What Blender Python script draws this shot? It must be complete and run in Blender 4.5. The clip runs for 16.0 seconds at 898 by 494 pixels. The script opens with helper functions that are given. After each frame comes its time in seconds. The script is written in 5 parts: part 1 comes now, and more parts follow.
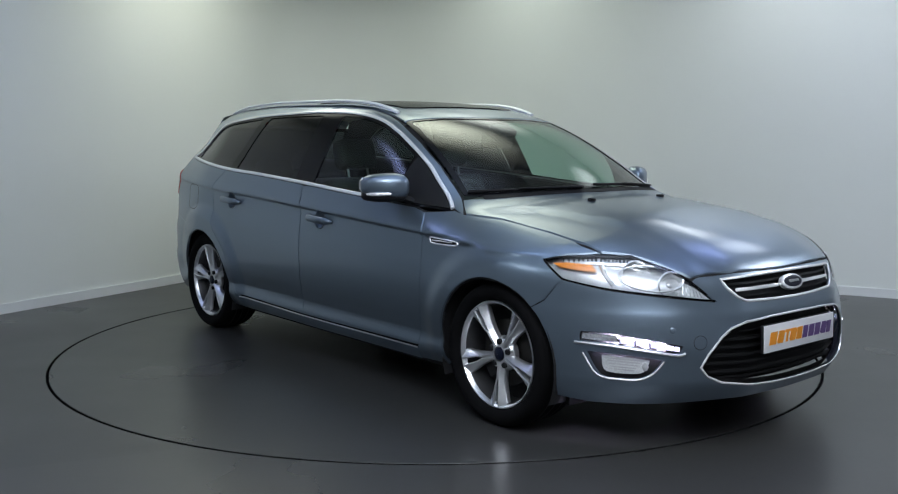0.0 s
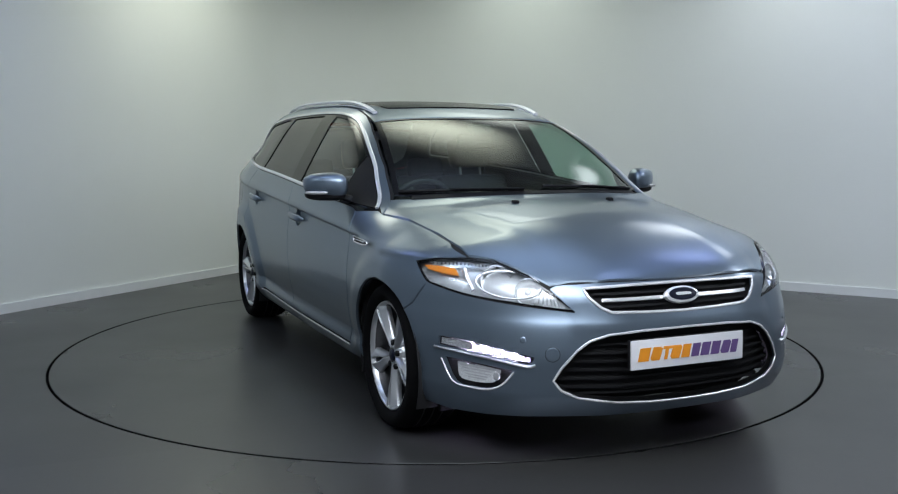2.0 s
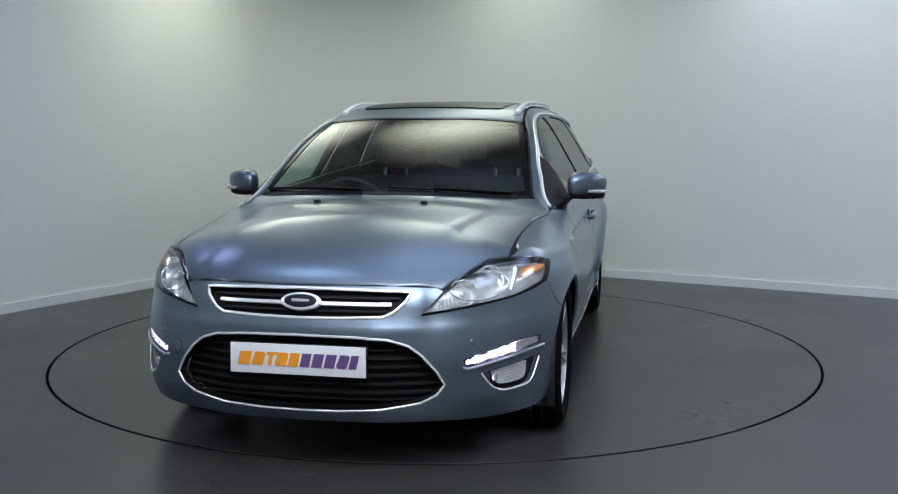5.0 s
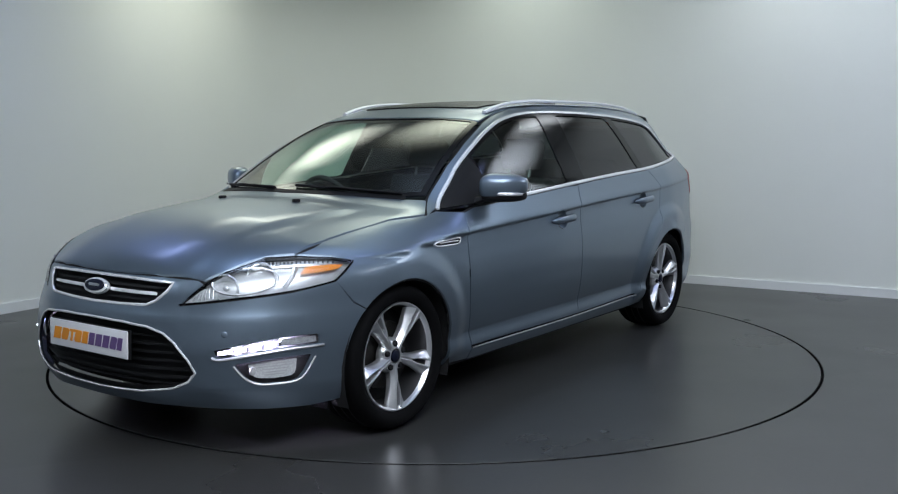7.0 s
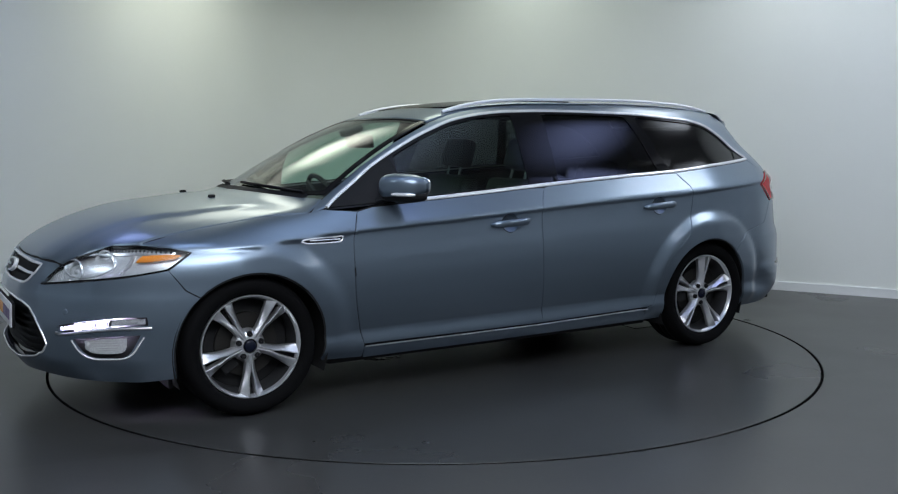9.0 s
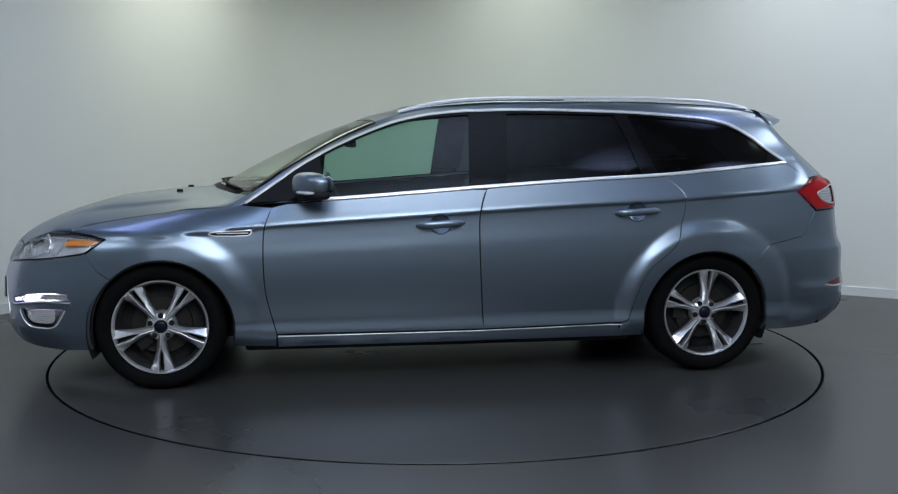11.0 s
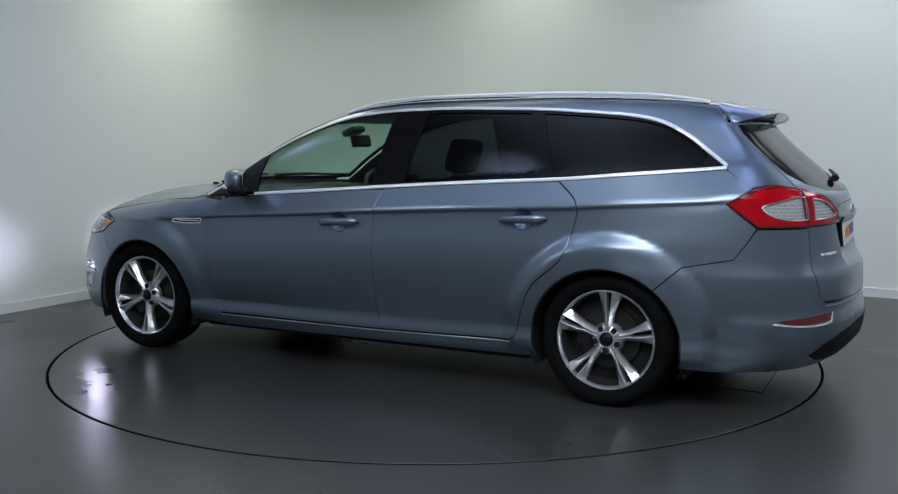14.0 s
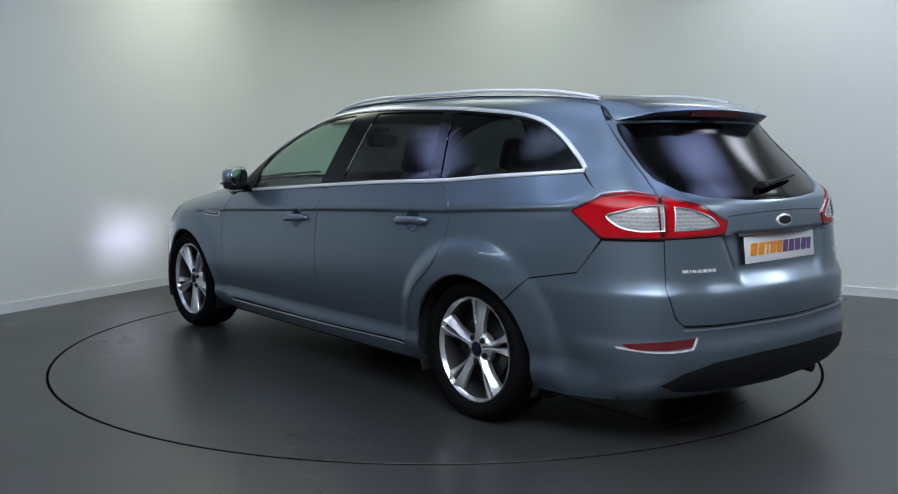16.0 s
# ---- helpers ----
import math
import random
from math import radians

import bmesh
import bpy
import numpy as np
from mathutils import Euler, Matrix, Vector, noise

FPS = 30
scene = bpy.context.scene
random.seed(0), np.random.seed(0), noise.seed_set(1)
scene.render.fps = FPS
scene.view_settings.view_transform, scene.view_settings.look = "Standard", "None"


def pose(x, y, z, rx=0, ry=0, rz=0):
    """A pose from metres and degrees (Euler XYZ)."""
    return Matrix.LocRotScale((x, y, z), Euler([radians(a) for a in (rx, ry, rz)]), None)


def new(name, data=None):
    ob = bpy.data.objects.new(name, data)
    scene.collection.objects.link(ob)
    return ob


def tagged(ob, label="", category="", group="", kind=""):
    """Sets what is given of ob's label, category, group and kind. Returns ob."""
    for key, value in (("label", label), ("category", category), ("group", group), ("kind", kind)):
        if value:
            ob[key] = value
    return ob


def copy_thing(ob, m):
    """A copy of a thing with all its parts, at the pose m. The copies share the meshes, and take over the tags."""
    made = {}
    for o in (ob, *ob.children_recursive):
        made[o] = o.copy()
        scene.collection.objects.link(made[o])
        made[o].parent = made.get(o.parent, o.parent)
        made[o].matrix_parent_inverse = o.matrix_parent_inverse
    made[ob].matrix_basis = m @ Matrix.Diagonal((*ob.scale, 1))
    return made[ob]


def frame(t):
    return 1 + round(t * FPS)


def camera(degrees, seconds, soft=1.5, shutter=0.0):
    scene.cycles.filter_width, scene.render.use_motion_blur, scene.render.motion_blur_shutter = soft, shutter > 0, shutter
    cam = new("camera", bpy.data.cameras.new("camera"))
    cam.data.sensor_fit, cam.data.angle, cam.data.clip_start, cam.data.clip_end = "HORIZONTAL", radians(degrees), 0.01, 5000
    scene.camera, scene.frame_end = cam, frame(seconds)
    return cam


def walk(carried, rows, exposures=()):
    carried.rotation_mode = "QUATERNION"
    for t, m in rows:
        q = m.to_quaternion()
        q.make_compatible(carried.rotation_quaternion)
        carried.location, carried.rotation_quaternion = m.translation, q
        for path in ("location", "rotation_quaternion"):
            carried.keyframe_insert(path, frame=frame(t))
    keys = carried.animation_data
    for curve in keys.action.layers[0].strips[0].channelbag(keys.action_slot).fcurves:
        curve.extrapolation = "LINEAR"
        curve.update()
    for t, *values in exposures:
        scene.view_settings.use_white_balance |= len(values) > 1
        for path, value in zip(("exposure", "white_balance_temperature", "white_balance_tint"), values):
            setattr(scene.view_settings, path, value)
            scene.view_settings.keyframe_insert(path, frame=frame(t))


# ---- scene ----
cam = camera(50.09, 16.0, soft=1.2)
EYE = pose(0, -5.801, 1.25, 90 - 6.451, 0, -.741)
walk(cam, [(0.0, EYE), (16.0, EYE)])

# ---- world, lights, exposure
world = bpy.data.worlds.new("world")
scene.world = world
world.use_nodes = True
world.node_tree.nodes["Background"].inputs[0].default_value = (.5, .55, .6, 1)
world.node_tree.nodes["Background"].inputs[1].default_value = .02
scene.view_settings.exposure = -.05
CEILING = 3.0
# (x, y, radius, glow, colour) of the unseen frosted ceiling lights, placed by their reflections
LIGHTS = [
    (0.15, 1.15, 1.10, 4.4, (.93, 1.0, .82)),
    (2.5, -.45, .72, 5.0, (.42, .52, 1.0)),
    (1.75, -2.1, .60, 4.5, (.46, .58, 1.0)),
    (-1.2, -1.95, .58, 6.5, (.48, .64, 1.0)),
    (-2.5, .0, .66, 5.5, (.42, .52, 1.0)),
    (-1.55, 2.0, 1.0, 5.7, (.96, 1.0, .86)),
    (2.45, 1.4, .75, 6.5, (.88, .94, 1.0)),
    # the next one is added to brighten the top of the back wall
    (0.6, 2.7, .90, 3.0, (.92, 1.0, .92)),
    (3.3, .80, .70, 6.0, (.80, .88, 1.0)),
    # from here on added fill, to brighten the bonnet, walls and car sides
    (0.3, -1.4, 1.70, 1.6, (.55, .70, 1.0)),
    (4.55, -.55, .95, 18, (.82, .89, 1.0)),
    (4.8, -2.9, 1.0, 9, (.84, .90, 1.0)),
    (0.2, -4.7, 2.5, 12.0, (.84, .90, 1.0)),
    (-3.9, -3.2, 1.0, 12, (.74, .86, 1.0)),
]

# ---- materials
def material(name, colour, rough=.5, metal=0.0, coat=0.0, vary=0.0, scale=6.0, bump=0.0, bump_scale=200.0, rough_vary=0.0, emit=0.0, spec=.5):
    m = bpy.data.materials.new(name)
    m.use_nodes = True
    n, l = m.node_tree.nodes, m.node_tree.links
    b = n["Principled BSDF"]
    b.inputs["Base Color"].default_value = (*colour, 1)
    b.inputs["Roughness"].default_value = rough
    b.inputs["Metallic"].default_value = metal
    b.inputs["Coat Weight"].default_value = coat
    b.inputs["Coat Roughness"].default_value = .08
    b.inputs["Specular IOR Level"].default_value = spec
    if emit:
        b.inputs["Emission Color"].default_value = (*colour, 1)
        b.inputs["Emission Strength"].default_value = emit
    coord = n.new("ShaderNodeTexCoord")
    if vary or rough_vary:
        tex = n.new("ShaderNodeTexNoise")
        tex.inputs["Scale"].default_value, tex.inputs["Detail"].default_value = scale, 6
        l.new(coord.outputs["Object"], tex.inputs["Vector"])
    if vary:
        mix = n.new("ShaderNodeMix")
        mix.data_type = "RGBA"
        mix.inputs["A"].default_value = (*[c * (1 - vary) for c in colour], 1)
        mix.inputs["B"].default_value = (*[min(1, c * (1 + vary)) for c in colour], 1)
        l.new(tex.outputs["Fac"], mix.inputs["Factor"])
        l.new(mix.outputs["Result"], b.inputs["Base Color"])
    if rough_vary:
        rng = n.new("ShaderNodeMapRange")
        rng.inputs["From Min"].default_value, rng.inputs["From Max"].default_value = .0, 1.0
        rng.interpolation_type = "SMOOTHSTEP"
        rng.inputs["To Min"].default_value, rng.inputs["To Max"].default_value = rough - rough_vary, rough + rough_vary
        l.new(tex.outputs["Fac"], rng.inputs["Value"])
        l.new(rng.outputs["Result"], b.inputs["Roughness"])
    if bump:
        fine = n.new("ShaderNodeTexNoise")
        fine.inputs["Scale"].default_value, fine.inputs["Detail"].default_value = bump_scale, 3
        bp = n.new("ShaderNodeBump")
        bp.inputs["Strength"].default_value, bp.inputs["Distance"].default_value = bump, .002
        l.new(coord.outputs["Object"], fine.inputs["Vector"])
        l.new(fine.outputs["Fac"], bp.inputs["Height"])
        l.new(bp.outputs["Normal"], b.inputs["Normal"])
    return m


def glass(name, tint, rough=.02, face=.085):
    """A thin pane: it lets tinted light through and mirrors more at a slant."""
    m = bpy.data.materials.new(name)
    m.use_nodes = True
    n, l = m.node_tree.nodes, m.node_tree.links
    n.remove(n["Principled BSDF"])
    clear, gloss, mix, slant = n.new("ShaderNodeBsdfTransparent"), n.new("ShaderNodeBsdfGlossy"), n.new("ShaderNodeMixShader"), n.new("ShaderNodeLayerWeight")
    power, scale = n.new("ShaderNodeMath"), n.new("ShaderNodeMath")
    clear.inputs["Color"].default_value = (*tint, 1)
    gloss.inputs["Roughness"].default_value = rough
    slant.inputs["Blend"].default_value = .5
    power.operation, scale.operation = "POWER", "MULTIPLY_ADD"
    power.inputs[1].default_value = 4.2
    scale.inputs[1].default_value, scale.inputs[2].default_value = .9 - face, face
    l.new(slant.outputs["Facing"], power.inputs[0])
    l.new(power.outputs[0], scale.inputs[0])
    l.new(scale.outputs[0], mix.inputs[0])
    l.new(clear.outputs[0], mix.inputs[1])
    l.new(gloss.outputs[0], mix.inputs[2])
    l.new(mix.outputs[0], n["Material Output"].inputs["Surface"])
    return m


def frosted(name, colour, glow):
    """A frosted lamp cover; its glow fades from the middle to the rim for soft reflections."""
    m = bpy.data.materials.new(name)
    m.use_nodes = True
    n, l = m.node_tree.nodes, m.node_tree.links
    b = n["Principled BSDF"]
    coord, grad, ramp = n.new("ShaderNodeTexCoord"), n.new("ShaderNodeTexGradient"), n.new("ShaderNodeMapRange")
    grad.gradient_type = "SPHERICAL"
    ramp.interpolation_type = "SMOOTHSTEP"
    ramp.inputs["To Max"].default_value = glow
    l.new(coord.outputs["Object"], grad.inputs["Vector"])
    l.new(grad.outputs["Fac"], ramp.inputs["Value"])
    l.new(ramp.outputs["Result"], b.inputs["Emission Strength"])
    b.inputs["Base Color"].default_value = (.7, .7, .7, 1)
    b.inputs["Emission Color"].default_value = (*colour, 1)
    b.inputs["Roughness"].default_value = .8
    return m


PAINT = material("silver_blue_paint", (.190, .242, .302), .35, .88, .55, vary=.03, scale=900, spec=.5)
# black that stands for the shade in the turntable joint
JOINT_SHADE = material("joint_shade_black", (.003, .003, .003), .9, spec=.05)
LINER = material("dark_liner", (.006, .006, .007), .8)
BLACK = material("black_plastic", (.008, .008, .009), .6, spec=.2, bump=.2, bump_scale=400)
GLOSS_BLACK = material("gloss_black", (.005, .005, .006), .09, spec=.18)
CHROME = material("bright_chrome", (.92, .93, .94), .25, .5)
RAIL = material("brushed_rail_aluminium", (.88, .89, .91), .32, .25)
SATIN = material("satin_silver", (.62, .64, .66), .28, 1.0)
ALLOY = material("alloy_silver", (.72, .73, .75), .30, .88, .3)
# near-black: shade inside the wheel put into the colour
WHEEL_SHADE = material("wheel_shade_black", (.008, .008, .009), .7)
# alloy darkened in its colour for the shade in recesses
BARREL = material("shaded_recess_grey", (.07, .07, .074), .4, .7)
RUBBER = material("tyre_rubber", (.0038, .0038, .0042), .85, spec=.08, vary=.25, scale=14, bump=.15, bump_scale=300)
DISC = material("brake_disc_steel", (.035, .033, .031), .5, .8)
CLEAR = glass("windscreen_glass", (.70, .84, .77), .05, .07)
GREEN = glass("door_glass", (.55, .74, .66), .05, .05)
PRIVACY = glass("privacy_glass", (.050, .050, .062), .09, .03)
SUNROOF = material("sunroof_glass", (.008, .009, .010), .25, spec=.3)
LENS = glass("lamp_lens", (.95, .97, .98), .02, .05)
REFLECTOR = material("lamp_reflector", (.90, .91, .92), .22, .7)
REFLECTOR_GREY = material("lamp_housing", (.66, .67, .68), .24, .45, vary=.3, scale=30)
AMBER = material("amber_lens", (.85, .27, .03), .25, coat=.8)
RED = material("red_lens", (.40, .003, .008), .10, spec=.22, vary=.55, scale=14)
RED_DARK = material("dark_red_lens", (.10, .002, .005), .15, coat=.6)
FROST_TAIL = material("hatched_clear_lens", (.46, .46, .47), .22, .3, .8, vary=.75, scale=120)
FROST = material("ribbed_clear_lens", (.66, .67, .68), .22, .3, .8, vary=.45, scale=170)
DRL = material("daytime_lamp_glow", (.74, .68, 1.0), .3, emit=2.0)
DRL_SPOT = material("daytime_lamp_diode", (.74, .68, 1.0), .3, emit=8500)
PLATE = material("plate_white", (.72, .72, .74), .35)
ORANGE = material("plate_orange", (.82, .30, .02), .4, vary=.25, scale=9)
PURPLE = material("plate_purple", (.12, .07, .20), .4)
BADGE_BLUE = material("badge_blue", (.003, .005, .016), .4, 0, .05, spec=.25)
LEATHER = material("dark_leather", (.022, .022, .023), .5, vary=.3, scale=20, bump=.3, bump_scale=260)
DASH = material("dash_plastic", (.035, .036, .037), .6, bump=.3, bump_scale=500)
LINING = material("headliner_cloth", (.34, .35, .33), .9, bump=.2, bump_scale=600)


# ---- the car's skin as one smooth form: x ahead, y to the car's left, z up, origin on the ground between the axles
def spline(*pts):
    """A smooth curve through (a, b) pairs that never overshoots."""
    xs, ys = np.array(sorted(pts), float).T
    h, d = np.diff(xs), np.diff(ys) / np.diff(xs)
    m = np.zeros(len(xs))
    m[0], m[-1] = d[0], d[-1]
    for i in range(1, len(xs) - 1):
        if d[i - 1] * d[i] > 0:
            w1, w2 = 2 * h[i] + h[i - 1], h[i] + 2 * h[i - 1]
            m[i] = (w1 + w2) / (w1 / d[i - 1] + w2 / d[i])

    def at(x):
        x = np.clip(x, xs[0], xs[-1])
        i = np.clip(np.searchsorted(xs, x) - 1, 0, len(xs) - 2)
        t = (x - xs[i]) / h[i]
        return (ys[i] * (1 + 2 * t) * (1 - t) ** 2 + m[i] * h[i] * t * (1 - t) ** 2
                + ys[i + 1] * t * t * (3 - 2 * t) + m[i + 1] * h[i] * t * t * (t - 1))
    return at


def step(a, b, x):
    t = np.clip((x - a) / (b - a), 0, 1)
    return t * t * (3 - 2 * t)


def smax(a, b, k):
    h = np.maximum(k - np.abs(a - b), 0) / k
    return np.maximum(a, b) + h * h * k / 4


CENTRE = spline((-2.7, 1.15), (-2.1, 1.375), (-1.9, 1.42), (-1.5, 1.455), (-1.0, 1.472), (-.4, 1.472), (0, 1.447), (.3, 1.388), (.5, 1.325), (.7, 1.245), (.95, 1.125),
                (1.22, .987), (1.32, .962), (1.5, .946), (1.84, .908), (2.0, .884), (2.12, .846), (2.2, .785), (2.26, .70), (2.4, .5))
BOW = spline((-1, 0), (.1, .1), (1.0, .42), (1.4, .3), (1.9, .0))
DROP = spline((-2, .05), (-1, .05), (.2, .05), (.9, .03), (1.2, .05), (1.45, .08), (1.75, .11), (2.1, .13))
BELT = spline((-2.2, 1.155), (-1.92, 1.122), (-1.5, 1.089), (-1.2, 1.063), (-.757, 1.04), (-.165, 1.002), (.276, .970), (.598, .948), (1.0, .919), (1.4, .88))
DLO = spline((-1.924, 1.122), (-1.844, 1.179), (-1.733, 1.261), (-1.607, 1.324), (-1.483, 1.351), (-1.329, 1.366), (-.957, 1.389), (-.472, 1.398), (-.171, 1.391),
             (.009, 1.376), (.189, 1.343), (.369, 1.283), (.549, 1.203), (.73, 1.104), (.851, 1.021), (1.003, .919))
WIDE = spline((-2.4, .79), (-2.16, .81), (-1.94, .845), (-1.7, .885), (-1.425, .912), (-1.0, .915), (0, .915), (.9, .905), (1.425, .918), (1.9, .905), (2.3, .89))
FLANK = spline((-.30, -.13), (-.08, -.062), (0, -.034), (.03, -.0325), (.100, -.0375), (.118, -.038), (.15, -.032), (.25, -.0155), (.36, -.005), (.5, 0), (.6, -.002), (.72, -.0125), (.80, -.0178), (.812, -.018), (.834, -.0095), (.846, -.0115), (.87, -.020), (.93, -.040), (1.0, -.062))
NOSE = spline((-.26, 2.322), (0, 2.335), (.26, 2.322), (.45, 2.262), (.583, 2.195), (.71, 2.085), (.80, 1.95), (.87, 1.78), (.92, 1.6), (1.0, 1.2))
NOSE_Z = spline((.12, -.12), (.2, -.05), (.25, -.015), (.3, .005), (.42, .006), (.54, -.012), (.6, -.036), (.66, -.055), (.7, -.078), (.76, -.15), (.82, -.26), (1.0, -.8))
TAIL = spline((-.25, -2.455), (0, -2.475), (.25, -2.455), (.48, -2.415), (.66, -2.32), (.763, -2.185), (.83, -2.03), (.88, -1.82), (1.0, -1.3))
TAIL_Z = spline((.15, .21), (.22, .10), (.27, .042), (.32, .012), (.45, .010), (.52, .012), (.60, .014), (.64, .018), (.67, .034), (.70, .046), (.8, .062), (.9, .075), (.99, .10), (1.05, .17), (1.31, .455), (1.36, .49), (1.5, .60))


def skin(x, y, z):
    """Below nought inside the body, above it outside."""
    y = np.abs(y)
    belt = BELT(x)
    side = WIDE(x) + FLANK((z - .25) / (belt - .25))
    up = np.maximum(z - belt, 0)
    side = side - step(0, .03, up) * .006 - .52 * up - .18 * up * up
    side = side - step(-.20, .12, z - belt) * (.10 * np.clip((-x - .9) / 1.0, 0, 2) ** 2 + .03 * step(.5, 1.1, x))
    for wx in (1.42, -1.425):
        r = np.hypot(x - wx, z - .31)
        side = side + ((.030 * step(.525, .435, r)) if wx < 0 else (.018 * step(.52, .41, r))) * step(.2, .3, z) * step(.90, .80, z)
    lip = .015 * step(.48, .42, z) * step(.30, .385, z) * step(-1.86, -2.10, x)
    side = side + lip
    top = CENTRE(x + BOW(x) * y * y) - DROP(x) * (y / .78) ** 2.4
    crease = np.interp(x, (1.2, 2.2), (.55, .40))
    top = top + .010 * step(crease + .05, crease - .03, y) * step(1.2, 1.4, x) * step(2.25, 2.0, x)
    front, rear = x - NOSE(y) - NOSE_Z(z), TAIL(y) + TAIL_Z(z) - x - lip * .6
    rear = rear + .028 * step(.42, .33, y + (.87 - z) * .35) * step(.655, .735, z) * step(.876, .862, z) * step(-1.5, -2.0, x)
    front = front - .008 * step(.475, .425, y) * step(.50, .58, z)
    f = smax(y - side, z - top, .11)
    f = smax(f, front, .05)
    return smax(f, rear, .05)


def way_of(mode, u, v):
    """For points u, v of a flat chart: where the ray that meets the skin starts, and its direction."""
    o, d = np.zeros((len(u), 3)), np.zeros((len(u), 3))
    if mode == "side":
        o[:, 0], o[:, 2], d[:, 1] = u, v, 1
    elif mode == "top":
        o[:, 0], o[:, 1], o[:, 2], d[:, 2] = u, v, .5, 1
    elif mode == "nose":
        o[:, 0], o[:, 2], d[:, 0], d[:, 1] = 1.3, v, np.cos(u), np.sin(u)
    elif mode == "tail":
        o[:, 0], o[:, 2], d[:, 0], d[:, 1] = -1.5, v, -np.cos(u), np.sin(u)
    elif mode == "lamp":
        o[:] = 1.72, .40, .55
        d[:, 0], d[:, 1], d[:, 2] = np.cos(u) * np.cos(v), np.sin(u) * np.cos(v), np.sin(v)
    else:
        o[:, 0], o[:, 2], d[:, 1], d[:, 2] = u, .75, np.cos(v), np.sin(v)
    return o, d


def chart_of(mode, p):
    p = np.asarray(p, float)
    x, y, z = p[:, 0], p[:, 1], p[:, 2]
    if mode == "side":
        return np.stack([x, z], 1)
    if mode == "top":
        return np.stack([x, y], 1)
    if mode == "nose":
        return np.stack([np.arctan2(y, x - 1.3), z], 1)
    if mode == "tail":
        return np.stack([np.arctan2(y, -1.5 - x), z], 1)
    if mode == "lamp":
        return np.stack([np.arctan2(y - .40, x - 1.72), np.arctan2(z - .55, np.hypot(x - 1.72, y - .40))], 1)
    return np.stack([x, np.arctan2(z - .75, y)], 1)


def meet(mode, uv):
    """The places on the skin of points of a chart."""
    uv = np.asarray(uv, float)
    o, d = way_of(mode, uv[:, 0], uv[:, 1])
    lo, hi = np.zeros(len(uv)), np.full(len(uv), 1.3)
    for _ in range(34):
        mid = (lo + hi) / 2
        q = o + d * mid[:, None]
        inside = skin(q[:, 0], q[:, 1], q[:, 2]) < 0
        lo, hi = np.where(inside, mid, lo), np.where(inside, hi, mid)
    return o + d * lo[:, None]


def normal_at(p):
    e = 2e-3
    g = np.stack([skin(*(p + e * a).T) - skin(*(p - e * a).T) for a in np.eye(3)], 1)
    return g / np.maximum(np.linalg.norm(g, axis=1, keepdims=True), 1e-9)


def snap(p):
    """Brings places near the skin onto it by the shortest way."""
    p = np.asarray(p, float).copy()
    for _ in range(6):
        p -= normal_at(p) * np.clip(skin(*p.T), -.03, .03)[:, None]
    return p
# ---- shell end


# ---- building helpers
def finish(name, bm, mat, parent=None, label="", smooth=True, angle=40):
    me = bpy.data.meshes.new(name)
    bm.normal_update()
    if smooth:
        for f in bm.faces:
            f.smooth = True
        for e in bm.edges:
            e.smooth = len(e.link_faces) == 2 and e.calc_face_angle(0) < radians(angle)
    bm.to_mesh(me)
    bm.free()
    me.materials.append(mat)
    ob = new(name, me)
    if parent:
        ob.parent = parent
    return tagged(ob, label)


def part(name, bm, material, parent, label="", **kw):
    return finish(name, bm, material, parent, label, **kw)


def box(bm, lo, hi, bevel=0.0, m=None, segments=2):
    r = bmesh.ops.create_cube(bm, size=1)["verts"]
    lo, hi = Vector(lo), Vector(hi)
    for v in r:
        v.co = Vector([(lo[i] + hi[i]) / 2 + v.co[i] * (hi[i] - lo[i]) for i in range(3)])
    if bevel:
        es = list({e for v in r for e in v.link_edges})
        r = list({v for f in bmesh.ops.bevel(bm, geom=es, offset=bevel, segments=segments, affect="EDGES", profile=.6)["faces"] for v in f.verts} | {v for v in r if v.is_valid})
    if m is not None:
        for v in r:
            v.co = m @ v.co
    return r


def lathe(bm, profile, steps=48, m=None, closed=False):
    """Turns (radius, height) pairs round the y axis."""
    rings = []
    for i in range(steps):
        a = 2 * math.pi * i / steps
        rings.append([bm.verts.new((r * math.cos(a), h, r * math.sin(a))) for r, h in profile])
    n = len(profile)
    for i in range(steps):
        p, q = rings[i], rings[(i + 1) % steps]
        for j in range(n if closed else n - 1):
            bm.faces.new((p[j], p[(j + 1) % n], q[(j + 1) % n], q[j]))
    if m is not None:
        for ring in rings:
            for v in ring:
                v.co = m @ v.co
    return rings


def prism(bm, outline, depth, m=None, back=0.0):
    """An outline in the x-z plane, given thickness along y from back to depth."""
    a = [bm.verts.new((x, depth, z)) for x, z in outline]
    b = [bm.verts.new((x, back, z)) for x, z in outline]
    bm.faces.new(a)
    bm.faces.new(b[::-1])
    n = len(a)
    for i in range(n):
        bm.faces.new((a[i], b[i], b[(i + 1) % n], a[(i + 1) % n]))
    if m is not None:
        for v in a + b:
            v.co = m @ v.co
    bmesh.ops.recalc_face_normals(bm, faces=list({f for v in a + b for f in v.link_faces}))
    return a + b


